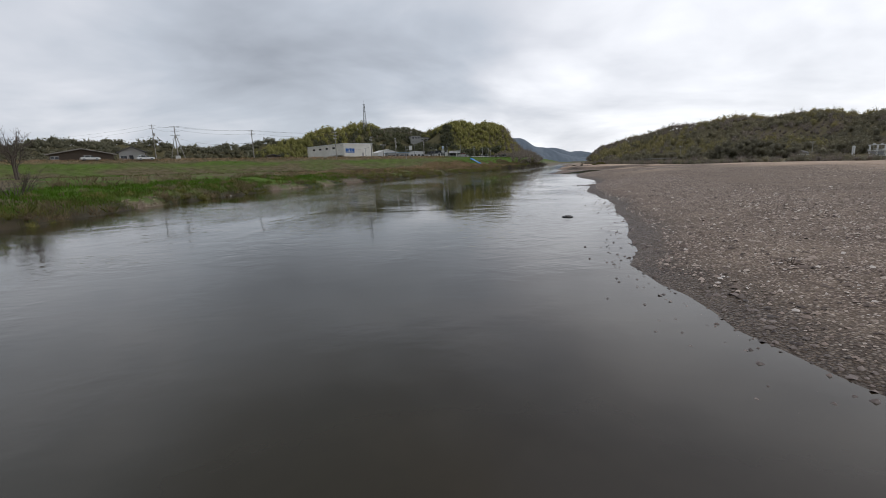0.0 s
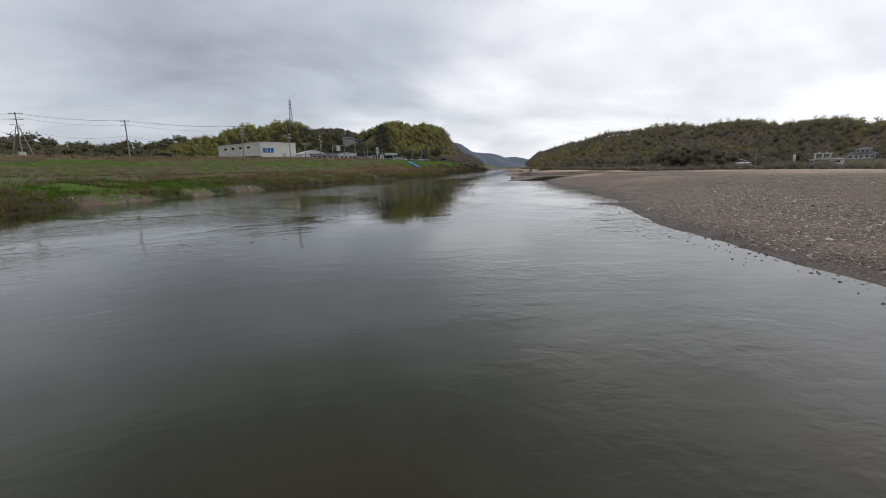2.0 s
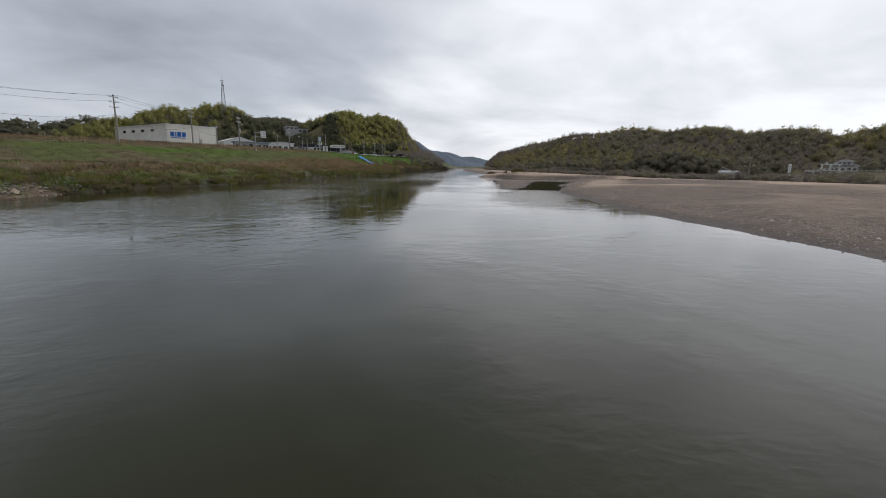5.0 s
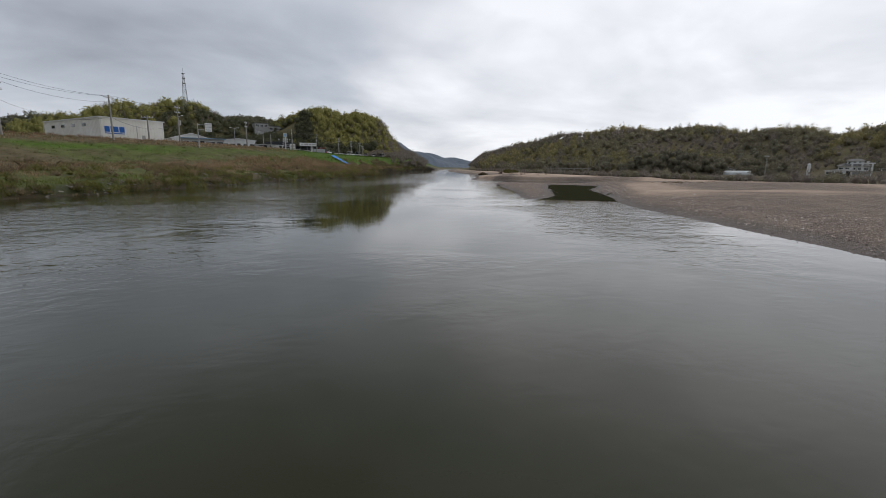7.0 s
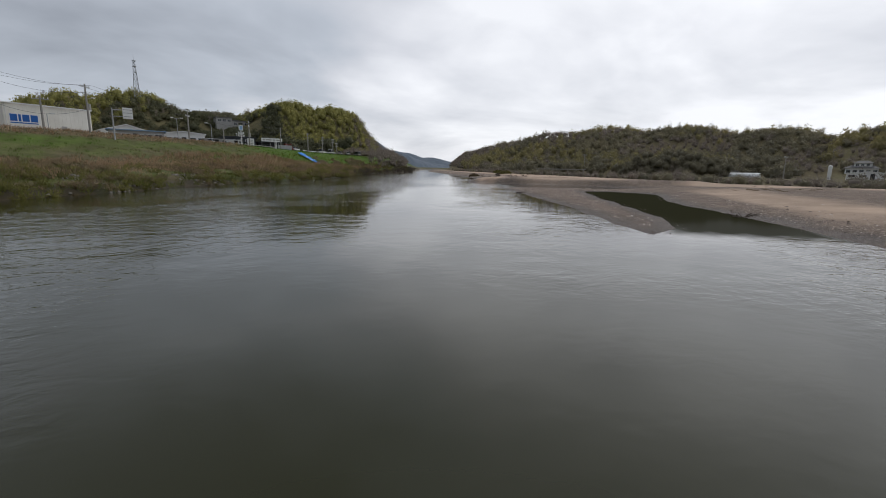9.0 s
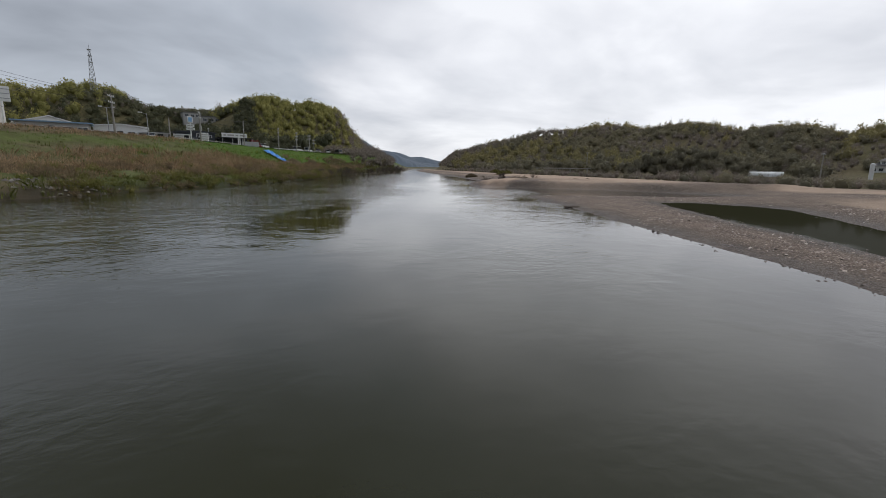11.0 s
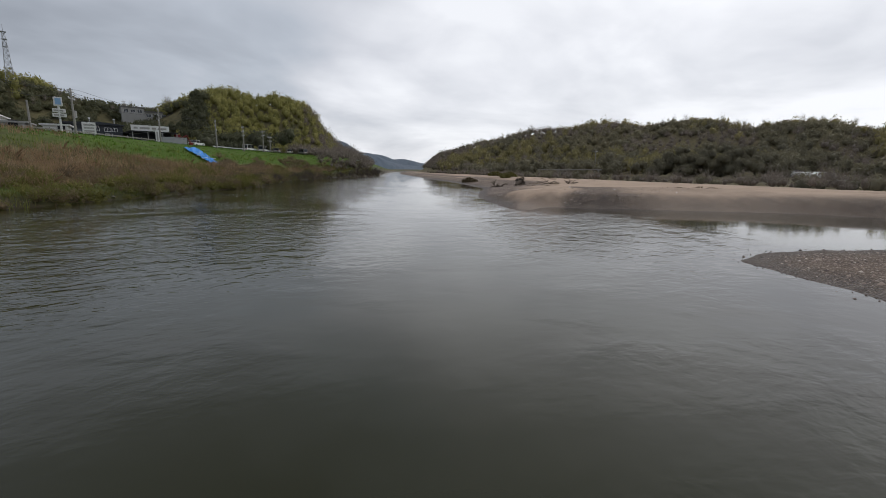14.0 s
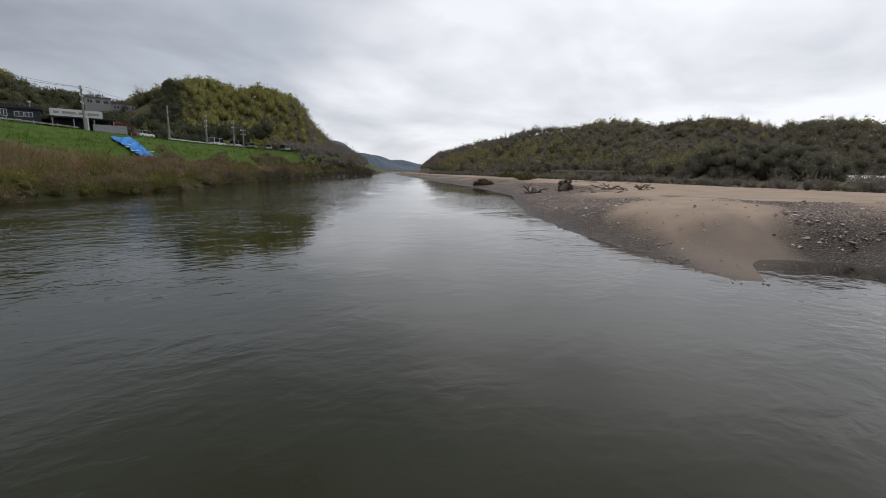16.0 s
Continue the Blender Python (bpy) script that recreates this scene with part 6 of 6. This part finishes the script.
def red_machine():
    t = thing("excavator", 28.6, 271.0, 7.9, 25, "dull red excavator parked beyond the grass slope", "excavator")
    boxed("track", (-1.6, 1.6, -1.1, -0.6, 0, 0.6), M_DARK, t, "", 0.1)
    boxed("track", (-1.6, 1.6, 0.6, 1.1, 0, 0.6), M_DARK, t, "", 0.1)
    boxed("house_body", (-1.5, 1.3, -1.0, 1.0, 0.7, 1.5), M_RED, t, "", 0.08)
    boxed("cab", (0.2, 1.3, -0.9, 0.1, 1.5, 2.5), M_RED, t, "red cab with dark glass", 0.06)
    part("boom", tube(bmesh.new(), (1.2, 0.3, 1.3), (3.0, 0.3, 2.5), 0.17, 0.14, 6), M_RED, t)
    part("stick", tube(bmesh.new(), (3.0, 0.3, 2.5), (3.8, 0.3, 0.9), 0.13, 0.1, 6), M_RED, t)
    boxed("bucket", (3.5, 4.2, 0.0, 0.6, 0.3, 0.9), M_RED, t, "", 0.06)


red_machine()


def guard_rail(points, label):
    x0, y0 = points[0]
    t = thing("guard_rail", x0, y0, gz(x0, y0), 0, label, "guard rail")
    for (ax, ay), (bx, by) in zip(points[:-1], points[1:]):
        az, bz = gz(ax, ay) - gz(x0, y0), gz(bx, by) - gz(x0, y0)
        p, q = Vector((ax - x0, ay - y0, az)), Vector((bx - x0, by - y0, bz))
        bm = bmesh.new()
        for h in (0.5, 0.62):
            tube(bm, p + Vector((0, 0, h)), q + Vector((0, 0, h)), 0.055, 0.055, 6)
        part("beam", bm, M_WHITE if "guard" in t.name and x0 > 30 else M_CONCRETE, t)
        n = max(1, int((q - p).length / 4))
        for k in range(n):
            c = p + (q - p) * (k / n)
            part("post", tube(bmesh.new(), c + Vector((0, 0, -0.2)), c + Vector((0, 0, 0.85)), 0.06, 0.06, 6), M_STEEL, t)


guard_rail([(36.5, 284.0), (42.0, 294.0), (48.5, 304.0), (56.0, 313.0)], "white steel guard rail along the road")
guard_rail([(13.0, 235.0), (19.0, 246.5), (26.0, 261.5)], "low white kerb rail at the top of the grass slope")


# ---- the blue sheet on the slope ----
def tarpaulin():
    a, b, c, d = (Vector(p) for p in ((31.8, 251.8, 0), (33.6, 257.8, 0), (38.1, 246.4, 0), (36.5, 244.4, 0)))
    n, m = 26, 10
    rng = np.random.default_rng(4)
    V, F = [], []
    for i in range(n + 1):
        for j in range(m + 1):
            u, v = i / n, j / m
            p = (a * (1 - u) + d * u) * (1 - v) + (b * (1 - u) + c * u) * v
            ragged = 0.35 * math.sin(i * 1.7 + 3 * v) * (1 if j in (0, m) else 0.3)
            x, y = p.x + ragged * 0.4, p.y + ragged * 0.5
            V.append((x, y, gz(x, y) + 0.38 + 0.10 * math.sin(i * 0.9 + j) + rng.uniform(-0.05, 0.07)))
    for i in range(n):
        for j in range(m):
            k = i * (m + 1) + j
            F.append((k, k + 1, k + m + 2, k + m + 1))
    ob = mesh_object("tarpaulin", V, F, M_SHEET)
    solid = ob.modifiers.new("thickness", "SOLIDIFY")
    solid.thickness = 0.04
    tagged(ob, "crumpled bright blue tarpaulin spread on the grass slope", "tarpaulin")
    rng = np.random.default_rng(6)
    px, py = rng.uniform(33, 37, 16), rng.uniform(246, 254, 16)
    for x, y in zip(px[:8], py[:8]):
        bg = thing("sandbag", x, y, gz(x, y) + 0.42, rng.uniform(0, 180), "white sandbag weighing down a blue tarpaulin", "sandbag", "sandbags")
        bm = bmesh.new()
        bmesh.ops.create_icosphere(bm, subdivisions=2, radius=1.0)
        bmesh.ops.scale(bm, vec=(0.32, 0.2, 0.1), verts=bm.verts)
        part("sack", bm, M_WHITE, bg)


tarpaulin()


# ---- across the bar: sluice, houses, greenhouse ----
def sluice():
    x, y = 181.5, 168.5
    t = thing("sluice_gate", x, y, gz(x, y), -62, "pale concrete sluice gate with a steel walkway", "sluice")
    for k in range(3):
        boxed("pier", (k * 2.3 - 0.22, k * 2.3 + 0.22, -0.4, 0.4, -0.5, 4.4), M_WHITE, t, "", 0.04)
    boxed("head_beam", (-0.6, 5.2, -0.3, 0.3, 4.4, 4.75), M_WHITE, t)
    for k in range(2):
        boxed("gate_leaf", (k * 2.3 + 0.25, k * 2.3 + 2.05, -0.08, 0.08, 0.4, 1.9), M_STEEL, t)
        part("spindle", tube(bmesh.new(), (k * 2.3 + 1.15, 0, 1.9), (k * 2.3 + 1.15, 0, 5.1), 0.05, 0.05, 6), M_STEEL, t)
        boxed("hoist", (k * 2.3 + 0.85, k * 2.3 + 1.45, -0.25, 0.25, 4.75, 5.2), M_WHITE, t)
    boxed("deck", (-0.6, 5.2, -0.8, 0.8, 1.95, 2.15), M_CONCRETE, t)
    w = boxed("walkway", (5.2, 26.0, -0.6, 0.6, 1.95, 2.15), M_CONCRETE, t, "long pale footbridge")
    for k in range(12):
        for sy in (-0.58, 0.58):
            part("rail_post", tube(bmesh.new(), (-0.5 + k * 2.4, sy, 2.15), (-0.5 + k * 2.4, sy, 3.1), 0.03, 0.03, 5), M_WHITE, w)
    for sy in (-0.58, 0.58):
        for z in (2.6, 3.1):
            part("hand_rail", tube(bmesh.new(), (-0.5, sy, z), (26.0, sy, z), 0.03, 0.03, 5), M_WHITE, w)
    for k in range(3):
        boxed("support", (9.5 + k * 7, 9.9 + k * 7, -0.4, 0.4, -1.0, 1.95), M_CONCRETE, w)


sluice()


def tiled_house(x, y, turn, w, d, label):
    """A two-storey country house: hipped lower roof, smaller upper storey."""
    t = thing("house", x, y, gz(x, y) - 0.2, turn, label, "house")
    boxed("wall", (0, w, 0, d, 0, 2.9), M_WHITE, t)

    def hip(x0, x1, y0, y1, z, rise, over):
        bm = bmesh.new()
        lo = [bm.verts.new(p) for p in ((x0 - over, y0 - over, z), (x1 + over, y0 - over, z), (x1 + over, y1 + over, z), (x0 - over, y1 + over, z))]
        my = (y0 + y1) / 2
        a, b = bm.verts.new((x0 + (y1 - y0) * 0.35, my, z + rise)), bm.verts.new((x1 - (y1 - y0) * 0.35, my, z + rise))
        bm.faces.new(lo[::-1])
        bm.faces.new((lo[0], lo[1], b, a))
        bm.faces.new((lo[2], lo[3], a, b))
        bm.faces.new((lo[1], lo[2], b))
        bm.faces.new((lo[3], lo[0], a))
        return bm

    r = part("roof", hip(0, w, 0, d, 2.9, 1.7, 0.8), M_ROOFGREY, t, "grey tiled hipped roof")
    part("ridge", tube(bmesh.new(), (d * 0.35, d / 2, 4.62), (w - d * 0.35, d / 2, 4.62), 0.16, 0.16, 6), M_ROOFGREY, r)
    boxed("upper_wall", (w * 0.25, w * 0.8, d * 0.2, d * 0.85, 2.9, 5.2), M_WHITE, t)
    part("upper_roof", hip(w * 0.25, w * 0.8, d * 0.2, d * 0.85, 5.2, 1.2, 0.7), M_ROOFGREY, t)
    n = int(w / 2.2)
    for k in range(n):
        window_unit(t, (0.4 + k * w / n, 1.9 + k * w / n, 0.0, 0.9, 2.2))
    for k in range(3):
        window_unit(t, (w * 0.3 + k * w * 0.16, w * 0.3 + k * w * 0.16 + 1.1, d * 0.2, 3.9, 5.0))


tiled_house(266.0, 219.0, -66, 11.0, 6.5, "white-walled country house with grey tiled roofs")
low_building("farmhouse", 212.0, 241.0, -58, 8.0, 6.0, 2.2, M_GREYWALL, M_ROOFGREY, "small farmhouse with a grey tiled roof under trees", 3, 1.5, 0.7, 0.9)
low_building("farm_shed", 203.0, 188.0, -62, 11.0, 5.0, 2.2, M_WHITE, M_WHITE, "white farm shed before a country house", 4, 0.6, 0.4, 0.9)
st = thing("storage_tank", 197.0, 190.0, gz(197, 190), 0, "tall white round-topped storage tank", "tank")
bm = tube(bmesh.new(), (0, 0, -0.2), (0, 0, 4.3), 0.55, 0.55, 16)
part("shell", bm, M_WHITE, st)
bm = bmesh.new()
bmesh.ops.create_uvsphere(bm, u_segments=16, v_segments=8, radius=0.57)
bmesh.ops.translate(bm, vec=(0, 0, 4.3), verts=bm.verts)
part("dome", bm, M_WHITE, st)


def greenhouse():
    x, y = 209.5, 233.0
    t = thing("greenhouse", x, y, gz(x, y), -64, "long white plastic tunnel greenhouse", "greenhouse")
    bm = bmesh.new()
    n = 12
    outline = [(3.0 * math.cos(math.pi * k / n), 2.3 * math.sin(math.pi * k / n)) for k in range(n + 1)]
    prism(bm, [(z0 * 0.8, x0 * 0.85) for z0, x0 in outline], 0, 11)
    bmesh.ops.rotate(bm, cent=(0, 0, 0), matrix=Matrix.Rotation(radians(-90), 3, "Z"), verts=bm.verts)
    part("cover", bm, M_PLASTIC, t)
    for k in range(6):
        bm = bmesh.new()
        for (a0, b0), (a1, b1) in zip(outline[:-1], outline[1:]):
            tube(bm, (k * 2.1 + 0.1, -a0 * 0.81, b0 * 0.86), (k * 2.1 + 0.1, -a1 * 0.81, b1 * 0.86), 0.05, 0.05, 4)
        part("hoop", bm, M_STEEL, t)


greenhouse()
wt = thing("road_wall", 141.0, 300.0, gz(141, 300), -45, "long pale concrete parapet of a raised road below the hill", "wall")
boxed("parapet", (12, 36, -0.2, 0.2, 2.55, 2.95), M_CONCRETE, wt)
for k in range(4):
    boxed("pier", (12.3 + k * 7.4, 12.8 + k * 7.4, -0.3, 0.3, -1.5, 2.55), M_CONCRETE, wt)
